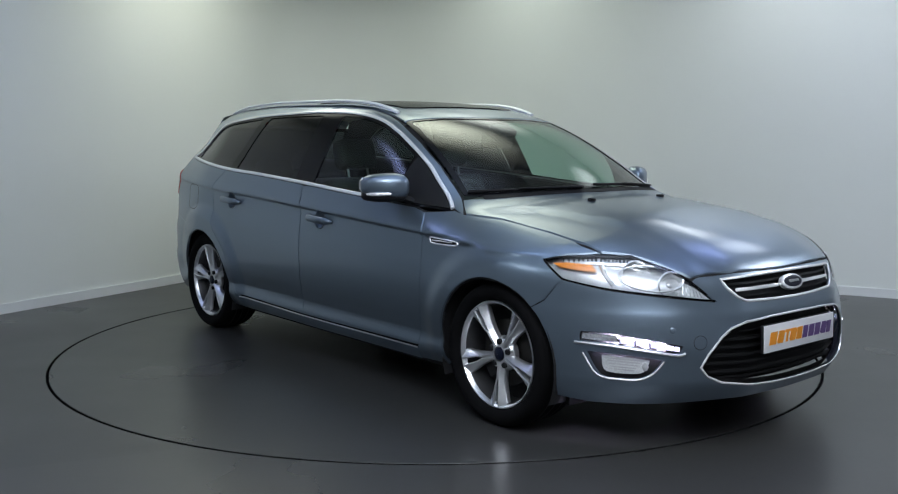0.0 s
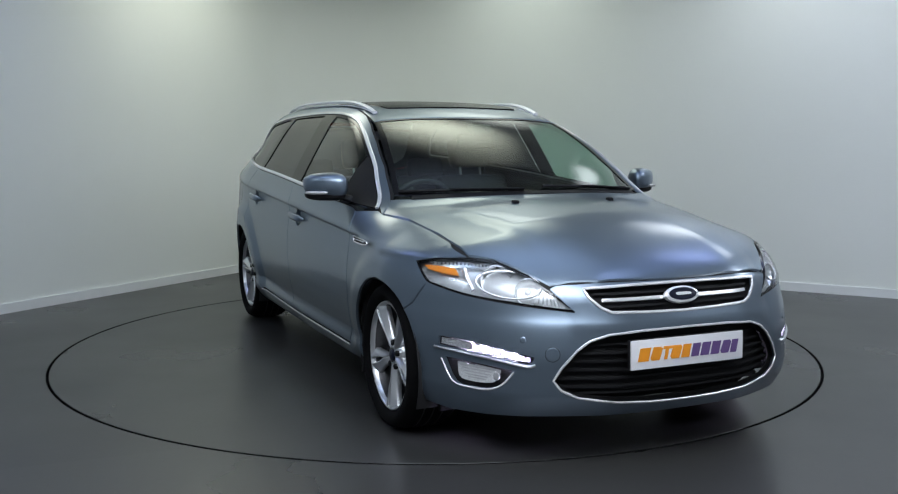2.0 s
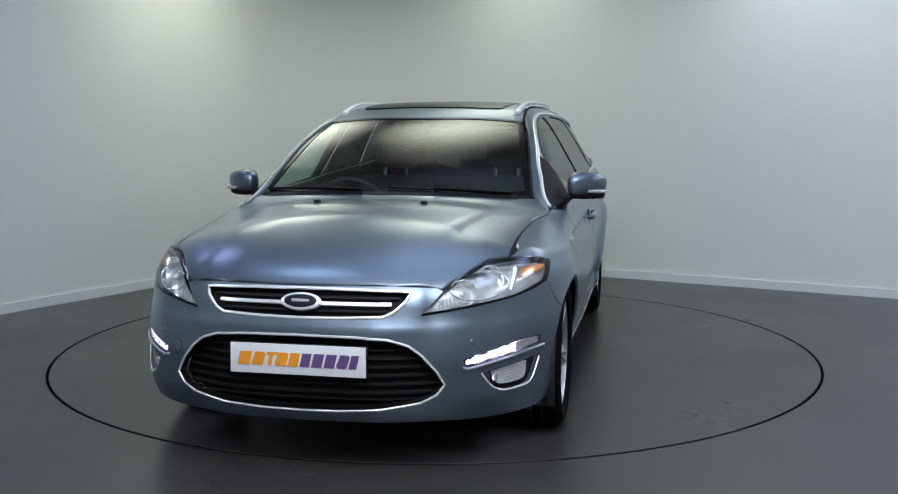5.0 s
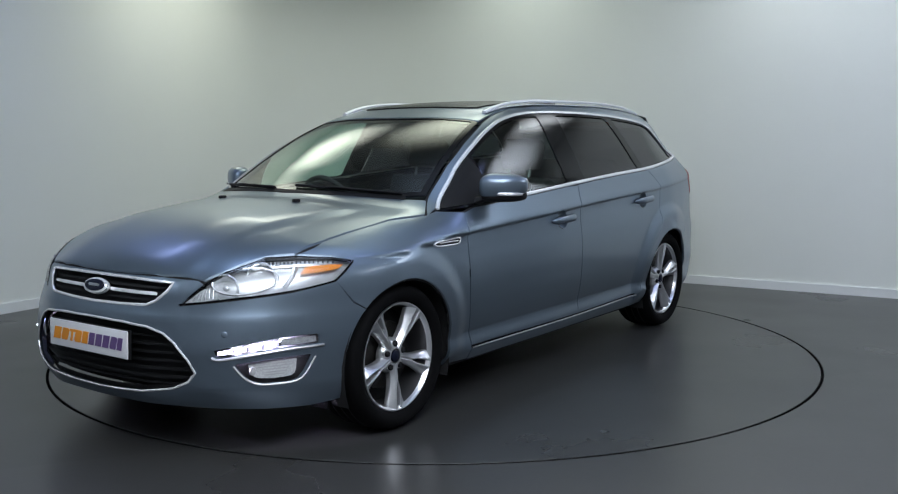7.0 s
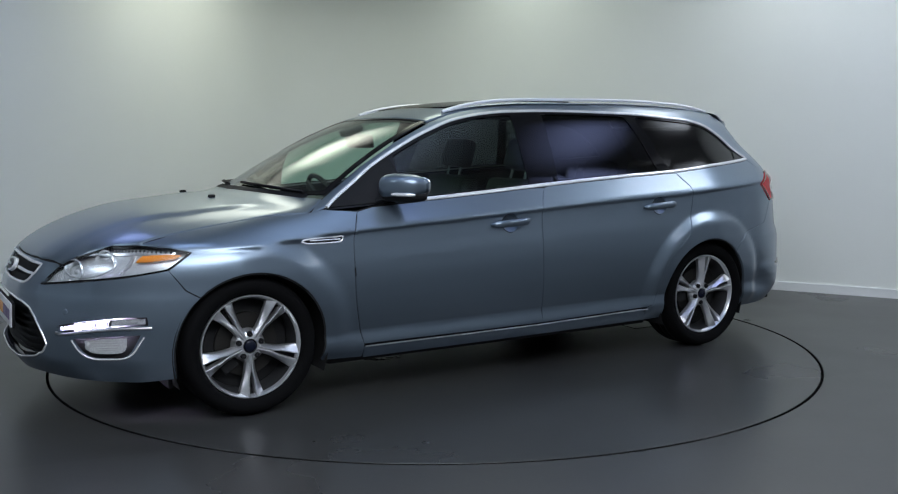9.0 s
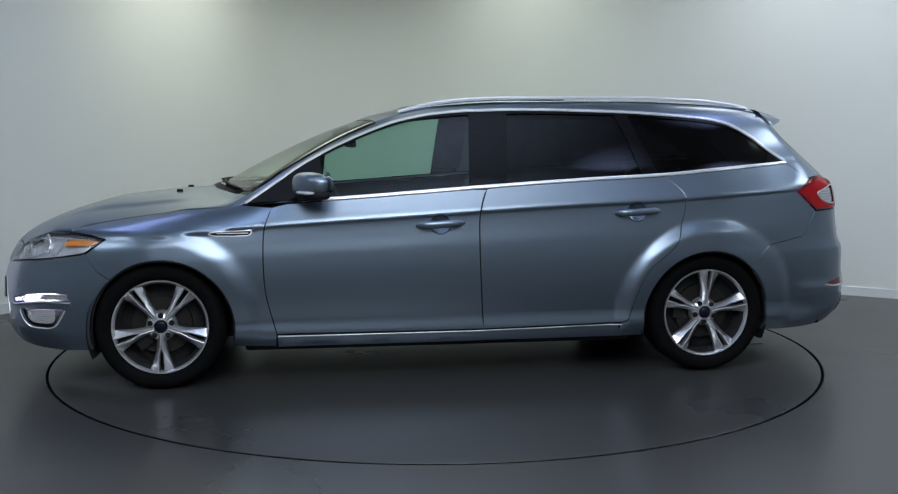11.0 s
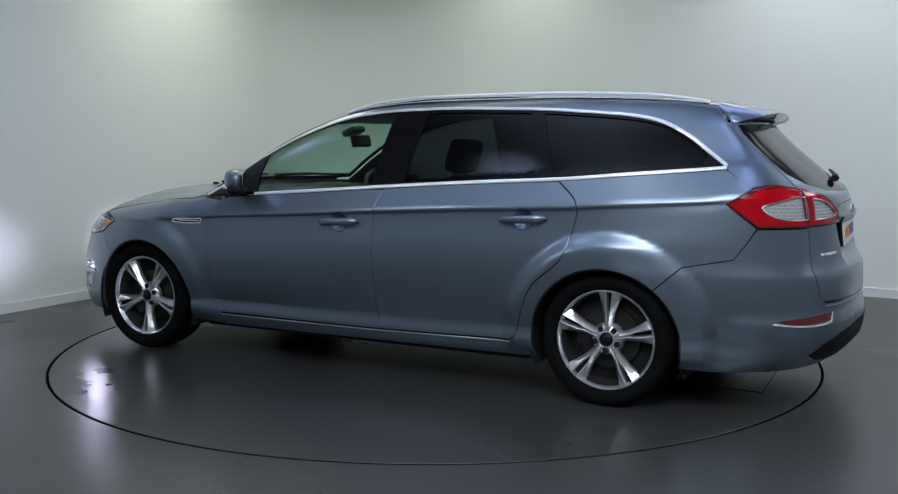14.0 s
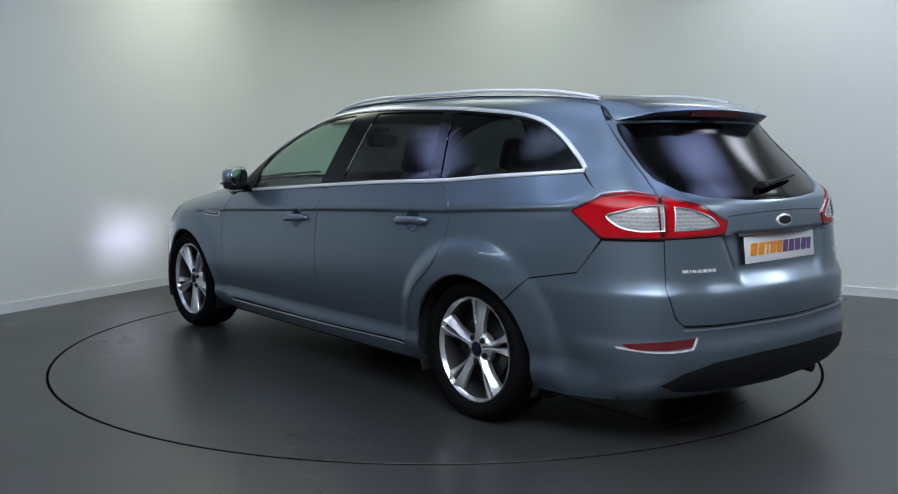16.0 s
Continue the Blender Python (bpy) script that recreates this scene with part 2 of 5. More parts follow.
def tube(bm, pts, radius, sides=10, flat=1.0, up=Vector((0, 0, 1)), taper=None):
    """A round or oval bar along points."""
    pts = [Vector(p) for p in pts]
    rings = []
    for i, p in enumerate(pts):
        d = (pts[min(i + 1, len(pts) - 1)] - pts[max(i - 1, 0)]).normalized()
        s = d.cross(up).normalized()
        u = s.cross(d)
        k = taper[i] if taper else 1.0
        rings.append([bm.verts.new(p + k * radius * (math.cos(a) * s + flat * math.sin(a) * u)) for a in [2 * math.pi * j / sides for j in range(sides)]])
    for p, q in zip(rings, rings[1:]):
        for j in range(sides):
            bm.faces.new((p[j], p[(j + 1) % sides], q[(j + 1) % sides], q[j]))
    bm.faces.new(rings[0][::-1])
    bm.faces.new(rings[-1])
    return rings


def round_path(pts, n=6, closed=True, sharp=()):
    """A smooth path through points; those in sharp stay corners."""
    pts = [np.array(p, float) for p in pts]
    k = len(pts)
    out = []
    for i in range(k if closed else k - 1):
        p1, p2 = pts[i], pts[(i + 1) % k]
        p0 = pts[i - 1] if (i or closed) and i not in sharp else p1 - (p2 - p1)
        j = (i + 1) % k
        p3 = pts[(i + 2) % k] if (closed or i + 2 < k) and j not in sharp else p2 + (p2 - p1)
        for a in range(n):
            t = a / n
            out.append(.5 * (2 * p1 + (p2 - p0) * t + (2 * p0 - 5 * p1 + 4 * p2 - p3) * t * t + (3 * p1 - p0 - 3 * p2 + p3) * t ** 3))
    if not closed:
        out.append(pts[-1])
    return np.array(out)


def area2(poly):
    x, y = poly[:, 0], poly[:, 1]
    return .5 * np.sum(x * np.roll(y, -1) - np.roll(x, -1) * y)


def inset(poly, g):
    """Draws a closed outline in by g."""
    e = np.roll(poly, -1, 0) - np.roll(poly, 1, 0)
    n = np.stack([-e[:, 1], e[:, 0]], 1)
    n /= np.maximum(np.linalg.norm(n, axis=1, keepdims=True), 1e-9)
    return poly + n * g * np.sign(area2(poly))


def dense(poly, h):
    out = []
    for a, b in zip(poly, np.roll(poly, -1, 0)):
        k = max(1, int(np.ceil(np.linalg.norm(b - a) / h)))
        out += [a + (b - a) * i / k for i in range(k)]
    return np.array(out)


def within(poly, pts):
    x, y = pts[:, 0], pts[:, 1]
    inside = np.zeros(len(pts), bool)
    for (ax, ay), (bx, by) in zip(poly, np.roll(poly, -1, 0)):
        if ay != by:
            inside ^= ((ay > y) != (by > y)) & (x < (bx - ax) * (y - ay) / (by - ay) + ax)
    return inside


def near_edge(polys, pts, d):
    close = np.zeros(len(pts), bool)
    for poly in polys:
        for q in poly:
            close |= np.hypot(*(pts - q).T) < d
    return close


STRETCH = {"side": (1, 1), "top": (1, 1), "nose": (.9, 1), "tail": (.85, 1), "round": (1, .7), "lamp": (.42, .42)}


def sheet(mode, loops, h=.035, off=0.0, gap=0.0, depth=.012, flip=1):
    """A panel of the skin: its outline and holes (places on the skin), filled, pushed off the skin, with a rim turned inward. flip -1: the other side."""
    k = np.array(STRETCH[mode])
    flat = [chart_of(mode, lp if mode == "top" else snap(lp)) * k for lp in loops]
    flat = [dense(inset(f, gap if i == 0 else -gap), h) for i, f in enumerate(flat)]
    lo, hi = flat[0].min(0), flat[0].max(0)
    gx, gy = np.meshgrid(np.arange(lo[0] + h / 2, hi[0], h), np.arange(lo[1] + h / 2, hi[1], h))
    grid = np.stack([gx.ravel(), gy.ravel()], 1)
    keep = within(flat[0], grid)
    for hole in flat[1:]:
        keep &= ~within(hole, grid)
    grid = grid[keep]
    if len(grid):
        grid = grid[~near_edge(flat, grid, h * .5)]
    pts, edges = [], []
    for f in flat:
        b = len(pts)
        pts += [Vector(q) for q in f]
        edges += [(b + i, b + (i + 1) % len(f)) for i in range(len(f))]
    if mode == "side" and h < .03:
        ks = (.03, .05, .07, .087, .102, .118, .134, .15, .74, .80, .812, .819, .826, .834, .846, .87, .93)
        high = (grid[:, 1] - .25) / (BELT(grid[:, 0]) - .25)
        near = np.min(np.abs(high[:, None] - np.array(ks)), axis=1) * .7 < .011
        grid = grid[~(near & (grid[:, 0] < .95))]
        xs = np.arange(lo[0], min(hi[0], .93), h * .75)
        for odd, k_row in enumerate(ks if len(xs) else ()):
            at = xs + (odd % 2) * h * .31
            row = np.stack([at, .25 + (BELT(at) - .25) * k_row], 1)
            ok = within(inset(flat[0], h * .3), row)
            for hole in flat[1:]:
                ok &= ~within(inset(hole, -h * .3), row)
            b = len(pts)
            pts += [Vector(q) for q in row[ok]]
            at = np.flatnonzero(ok)
            edges += [(b + i, b + i + 1) for i in range(len(at) - 1) if at[i + 1] == at[i] + 1]
    pts += [Vector(q) for q in grid]
    from mathutils.geometry import delaunay_2d_cdt
    vs, _, fs, *_ = delaunay_2d_cdt(pts, edges, [], 0, 1e-7)
    uv = np.array([(v.x, v.y) for v in vs])
    fs = np.array([(f[0], f[i], f[i + 1]) for f in fs for i in range(1, len(f) - 1)])
    mid = uv[fs].mean(1)
    ok = within(flat[0], mid)
    for hole in flat[1:]:
        ok &= ~within(hole, mid)
    fs = fs[ok]
    p = meet(mode, uv / k)
    n = normal_at(p)
    q = p + n * off
    tri = q[fs]
    face_n = np.cross(tri[:, 1] - tri[:, 0], tri[:, 2] - tri[:, 0])
    turn = np.sum(face_n * n[fs].mean(1), 1) < 0
    fs[turn] = fs[turn][:, ::-1]
    verts, norms, faces = q, n, fs.tolist()
    if depth:
        count = {}
        for a, b, c in faces:
            for e in ((a, b), (b, c), (c, a)):
                count[e] = 1
        rim = [e for e in count if (e[1], e[0]) not in count]
        ids = {}
        extra, en = [], []
        for a, b in rim:
            for v in (a, b):
                if v not in ids:
                    ids[v] = len(verts) + len(extra)
                    extra += [q[v], q[v] - n[v] * depth]
                    en += [n[v], n[v]]
        faces += [(ids[b], ids[a], ids[a] + 1, ids[b] + 1) for a, b in rim]
        if extra:
            verts, norms = np.vstack([verts, extra]), np.vstack([norms, en])
    verts, norms = verts.copy(), norms.copy()
    if flip < 0:
        verts[:, 1] *= -1
        norms[:, 1] *= -1
        faces = [tuple(f)[::-1] for f in faces]
    return verts, norms, faces


def panel(name, mat, parent, sheets, label=""):
    """One mesh of one or more sheets."""
    vs, ns, fs, b = [], [], [], 0
    for v, n, f in sheets:
        vs.append(v), ns.append(n)
        fs += [tuple(i + b for i in t) for t in f]
        b += len(v)
    vs, ns = np.vstack(vs), np.vstack(ns)
    me = bpy.data.meshes.new(name)
    me.from_pydata(vs.tolist(), [], fs)
    me.polygons.foreach_set("use_smooth", [True] * len(me.polygons))
    me.normals_split_custom_set_from_vertices(ns.tolist())
    me.materials.append(mat)
    ob = new(name, me)
    ob.parent = parent
    return tagged(ob, label)


def on_side(pts):
    return meet("side", np.asarray(pts, float))


def on_nose(pts):
    """Places on the front from (y, z)."""
    pts = np.asarray(pts, float)
    lo, hi = np.full(len(pts), 1.2), np.full(len(pts), 2.6)
    for _ in range(34):
        mid = (lo + hi) / 2
        inside = skin(mid, pts[:, 0], pts[:, 1]) < 0
        lo, hi = np.where(inside, mid, lo), np.where(inside, hi, mid)
    return np.stack([lo, pts[:, 0], pts[:, 1]], 1)


def on_tail(pts):
    pts = np.asarray(pts, float)
    lo, hi = np.full(len(pts), 1.2), np.full(len(pts), 2.7)
    for _ in range(34):
        mid = (lo + hi) / 2
        inside = skin(-mid, pts[:, 0], pts[:, 1]) < 0
        lo, hi = np.where(inside, mid, lo), np.where(inside, hi, mid)
    return np.stack([-lo, pts[:, 0], pts[:, 1]], 1)


def both(half):
    """A loop of its left half (from one end on the middle to the other) and the mirrored right."""
    half = np.asarray(half, float)
    return np.vstack([half, half[::-1] * np.array([1, -1, 1])])


# ---- the room
def plaster():
    m = material("pale_plaster", (.81, .835, .80), .85, vary=.025, scale=1.3, bump=.12, bump_scale=90)
    return m


def floor_vinyl(name, base, sheets=True):
    """Semi-gloss vinyl with cloudy wear; laid in wide sheets that differ a little in tone."""
    m = material(name, base, .30, vary=.14, scale=.9, rough_vary=.07, spec=.4)
    n, l = m.node_tree.nodes, m.node_tree.links
    b = n["Principled BSDF"]
    source = b.inputs["Base Color"].links[0].from_socket
    coord, fine, mix = n.new("ShaderNodeTexCoord"), n.new("ShaderNodeTexNoise"), n.new("ShaderNodeMix")
    fine.inputs["Scale"].default_value, fine.inputs["Detail"].default_value = 38, 8
    l.new(coord.outputs["Object"], fine.inputs["Vector"])
    mix.data_type, mix.blend_type = "RGBA", "MULTIPLY"
    mix.inputs["Factor"].default_value = 1
    tone = n.new("ShaderNodeMapRange")
    tone.inputs["To Min"].default_value, tone.inputs["To Max"].default_value = .86, 1.14
    l.new(fine.outputs["Fac"], tone.inputs["Value"])
    last = tone.outputs["Result"]
    if sheets:
        dot, place, whole, odd, step_up = n.new("ShaderNodeVectorMath"), n.new("ShaderNodeMath"), n.new("ShaderNodeMath"), n.new("ShaderNodeMath"), n.new("ShaderNodeMath")
        mul = n.new("ShaderNodeMath")
        dot.operation, place.operation, whole.operation, odd.operation, step_up.operation, mul.operation = "DOT_PRODUCT", "MULTIPLY_ADD", "FLOOR", "PINGPONG", "MULTIPLY_ADD", "MULTIPLY"
        dot.inputs[1].default_value = (-.35, .937, 0)
        place.inputs[1].default_value, place.inputs[2].default_value = 1 / 2.32, 1.525 / 2.32 + 10
        odd.inputs[1].default_value = 1
        step_up.inputs[1].default_value, step_up.inputs[2].default_value = .16, .90
        l.new(coord.outputs["Object"], dot.inputs[0])
        l.new(dot.outputs["Value"], place.inputs[0])
        l.new(place.outputs[0], whole.inputs[0])
        l.new(whole.outputs[0], odd.inputs[0])
        l.new(odd.outputs[0], step_up.inputs[0])
        l.new(step_up.outputs[0], mul.inputs[0])
        l.new(last, mul.inputs[1])
        last = mul.outputs[0]
    l.new(source, mix.inputs["A"])
    l.new(last, mix.inputs["B"])
    l.new(mix.outputs["Result"], b.inputs["Base Color"])
    return m


WALL = plaster()
# grey of the added unseen walls, chosen to darken what the doors mirror
DARK_WALL = material("unseen_wall_grey", (.38, .395, .40), .85, vary=.05, scale=1.3, bump=.12, bump_scale=90)
CEIL = material("white_ceiling", (.80, .81, .80), .9, vary=.02)
SKIRT = material("painted_skirting", (.80, .82, .82), .35)
FLOOR = floor_vinyl("grey_vinyl_floor", (.036, .036, .0355))
DECK = floor_vinyl("turntable_vinyl", (.033, .0335, .033), False)
R_TABLE = 2.211
GROOVE = .014
L_DIR, R_DIR = Vector((.506, .8625)), Vector((.8625, -.506))


def corner():
    a, b = Vector((-2.40, 2.24)), Vector((2.9, 2.02))
    k = (b - a).dot(L_DIR)
    return a + L_DIR * k


def strip_wall(name, path, z0, z1, thick, mat, closed=False):
    """An upright sheet with thickness along a path on the floor; the room lies to the path's right."""
    bm = bmesh.new()
    cols = []
    for i, p in enumerate(path):
        d = (path[min(i + 1, len(path) - 1)] - path[max(i - 1, 0)]).normalized()
        n = Vector((-d.y, d.x)) * thick
        cols.append([bm.verts.new((*q, z)) for q, z in ((p, z0), (p, z1), (p + n, z1), (p + n, z0))])
    for a, b in zip(cols, cols[1:]):
        for j in range(4):
            bm.faces.new((a[j], b[j], b[(j + 1) % 4], a[(j + 1) % 4]))
    bm.faces.new(cols[0])
    bm.faces.new(cols[-1][::-1])
    bmesh.ops.recalc_face_normals(bm, faces=bm.faces[:])
    return tagged(finish(name, bm, mat), kind="structure")


def build_room():
    c, r = corner(), 1.0
    mid = c - L_DIR * r + R_DIR * r
    arc = [mid - R_DIR * r * math.cos(t) + L_DIR * r * math.sin(t) for t in [math.pi / 2 * i / 16 for i in range(17)]]
    far_l, far_r = c - L_DIR * 11, c + R_DIR * 10
    end_l, end_r = c - L_DIR * 5.2, c + R_DIR * 6.6
    path = [end_l] + arc + [end_r]
    tagged(strip_wall("wall_north", path, 0, CEILING, .15, WALL), "pale grey plastered studio walls meeting in a rounded corner", "wall")
    base = far_l + R_DIR * 10
    # unseen walls closing the room, added to shape light and reflections on the car
    turn_in = lambda p, u, v, q: [p + u * q + v * q - u * q * math.sin(t) - v * q * math.cos(t) for t in [math.pi / 2 * (i / 12) for i in range(13)]]
    east, south = turn_in(far_r, -R_DIR, -L_DIR, 2.2), turn_in(base, L_DIR, -R_DIR, 2.2)
    tagged(strip_wall("wall_east", [end_r] + east + [base + L_DIR * 2.2], 0, CEILING, .15, DARK_WALL), "unseen mid grey wall with a rounded end, added to darken reflections", "wall")
    west = turn_in(far_l, R_DIR, L_DIR, 2.2)
    tagged(strip_wall("wall_south", [base + L_DIR * 2.2] + south + west + [end_l], 0, CEILING, .15, DARK_WALL), "unseen mid grey wall with rounded ends, added to darken reflections", "wall")
    inner = [far_l + R_DIR * .014] + [mid + (p - mid) * ((r - .014) / r) for p in arc] + [far_r - L_DIR * .014]
    tagged(strip_wall("baseboard", inner, 0, .072, .0135, SKIRT), "pale painted skirting board along the wall", "baseboard")
    # floor with a round hole, the deck in it
    bm = bmesh.new()
    n = 128
    ring = [Vector((math.cos(2 * math.pi * i / n), math.sin(2 * math.pi * i / n), 0)) for i in range(n)]
    quad = [far_l - R_DIR * .3 - L_DIR * .3, base + R_DIR * .3 - L_DIR * .3, far_r + R_DIR * .3 + L_DIR * .3, c - R_DIR * .3 + L_DIR * .3]
    outer = []
    for d in ring:
        best = 1e9
        for p, q in zip(quad, quad[1:] + quad[:1]):
            e = q - p
            den = d.x * e.y - d.y * e.x
            if abs(den) > 1e-9:
                t = (p.x * e.y - p.y * e.x) / den
                s = (p.x * d.y - p.y * d.x) / den
                if t > 0 and -1e-6 <= s <= 1 + 1e-6:
                    best = min(best, t)
        outer.append(d * best)
    rows = [[bm.verts.new(d * (R_TABLE + GROOVE / 2) + Vector((0, 0, z))) for d in ring] for z in (-.06, -.003, 0)]
    for v, d in zip(rows[2], ring):
        v.co += d * .003
    rows.append([bm.verts.new(p) for p in outer])
    for a, b in zip(rows, rows[1:]):
        for i in range(n):
            bm.faces.new((a[i], a[(i + 1) % n], b[(i + 1) % n], b[i]))
    bmesh.ops.recalc_face_normals(bm, faces=bm.faces[:])
    tagged(finish("floor", bm, FLOOR, angle=30), "dark grey semi-gloss vinyl studio floor with faint scuffs", "floor", kind="structure")
    bm = bmesh.new()
    box(bm, (-7.5, -13, -.10), (12, 7, -.055))
    tagged(finish("ground", bm, LINER, smooth=False), "dark pit floor under the turntable", "ground", kind="structure")
    bm = bmesh.new()
    vs = [bm.verts.new((*p, z)) for z in (CEILING, CEILING + .15) for p in quad]
    for f in ((0, 1, 2, 3), (7, 6, 5, 4), (0, 4, 5, 1), (1, 5, 6, 2), (2, 6, 7, 3), (3, 7, 4, 0)):
        bm.faces.new([vs[i] for i in f])
    bmesh.ops.recalc_face_normals(bm, faces=bm.faces[:])
    tagged(finish("ceiling", bm, CEIL, smooth=False), "plain white studio ceiling", "ceiling", kind="structure")


def build_turntable():
    bm = bmesh.new()
    n, r = 128, R_TABLE - GROOVE / 2
    rows = [[bm.verts.new((q * math.cos(2 * math.pi * i / n), q * math.sin(2 * math.pi * i / n), z)) for i in range(n)]
            for q, z in ((r, -.05), (r, -.003), (r - .003, 0), (r - .25, 0))]
    for a, b in zip(rows, rows[1:]):
        for i in range(n):
            bm.faces.new((a[i], a[(i + 1) % n], b[(i + 1) % n], b[i]))
    bm.faces.new(rows[-1])
    bm.faces.new(rows[0][::-1])
    bmesh.ops.recalc_face_normals(bm, faces=bm.faces[:])
    deck = tagged(finish("turntable", bm, DECK, angle=30), "round dark grey vinyl vehicle turntable flush with the floor", "turntable")
    # ring added in the groove so that it looks dark from every side
    bm = bmesh.new()
    a, b = R_TABLE - GROOVE / 2 + .0006, R_TABLE + GROOVE / 2 - .0006
    lathe(bm, [(a, .001), (a, .016), (b, .016), (b, .001)], 128, pose(0, 0, 0, -90, 0, 0))
    for v in bm.verts:
        v.co.z = -abs(v.co.z)
    bmesh.ops.recalc_face_normals(bm, faces=bm.faces[:])
    part("turntable_joint_shade", bm, JOINT_SHADE, deck, "black ring added in the joint, standing for its shade")
    bm = bmesh.new()
    box(bm, (-1.974, -.304, -.002), (-1.346, .304, .0012))
    part("hatch_joint", bm, LINER, deck, "dark joint round the hatch", smooth=False)
    bm = bmesh.new()
    box(bm, (-1.97, -.30, -.002), (-1.35, .30, .003), .0012)
    part("hatch_cover", bm, DECK, deck, "square access hatch cover in the deck", smooth=False)
    return deck


def build_lights():
    for x, y, r, glow, col in LIGHTS:
        bm = bmesh.new()
        lathe(bm, [(.001, -.050), (.35, -.047), (.7, -.036), (.93, -.018), (1.0, 0)], 48)
        bm.transform(pose(0, 0, 0, 90, 0, 0))
        fit = tagged(finish("ceiling_light", bm, frosted("frosted_cover", col, glow)), "unseen round frosted ceiling light, placed for reflections and fill", "light", "studio ceiling lights")
        fit.matrix_world = pose(x, y, CEILING) @ Matrix.Diagonal((r, r, 1, 1))


# ---- the car
def arch(cx, a0, a1, n=14, r=.354, cz=.302):
    return [(cx + r * math.cos(radians(a0 + (a1 - a0) * i / n)), cz + r * math.sin(radians(a0 + (a1 - a0) * i / n))) for i in range(n + 1)]


F_CX, R_CX = 1.415, -1.42
B_SEAM = [(-.208, .262), (-.19, .492), (-.181, .699), (-.186, .876), (-.222, .99)]
F_SEAM = [(.855, .262), (.883, .364), (.909, .498), (.916, .674), (.907, .806), (.872, .905)]
R_SEAM = [(-1.180, 1.052), (-1.283, .944), (-1.257, .785), (-1.215, .681), (-1.083, .562), (-1.026, .442), (-.984, .307), (-.945, .278)]
BUMPER_SEAM_F = [(1.665, .565), (1.714, .595), (1.778, .68)]
BUMPER_SEAM_R = [(-1.66, .573), (-1.77, .677), (-1.987, .718), (-2.044, .80), (-2.075, .853)]
LAMP_F = [(1.674, .848, .757), (1.76, .80, .776), (1.86, .728, .784), (1.96, .638, .782), (2.095, .558, .734), (2.16, .507, .685), (2.230, .435, .606),
          (2.107, .64, .634), (1.95, .772, .655), (1.778, .847, .683)]
LAMP_R = [(-1.945, .811, .964), (-2.048, .749, 1.028), (-2.13, .68, 1.036), (-2.208, .605, 1.022), (-2.25, .628, .857), (-2.075, .775, .855)]
LAMP_R2 = [(-2.212, .595, 1.021), (-2.29, .47, .985), (-2.356, .352, .923), (-2.36, .372, .866), (-2.254, .618, .857)]


LAMP_F, LAMP_R, LAMP_R2 = (snap(q).tolist() for q in (LAMP_F, LAMP_R, LAMP_R2))
BONNET_EDGE = snap([(1.868, .709, .791), (1.72, .706, .82), (1.57, .708, .852), (1.31, .735, .893), (1.105, .783, .902)])


def disc2(x, z, rx, rz, n=20):
    return np.array([(x + rx * math.cos(2 * math.pi * i / n), z + rz * math.sin(2 * math.pi * i / n)) for i in range(n)])


def smooth2(pts, n=5, closed=False, sharp=()):
    return round_path(pts, n, closed, sharp)


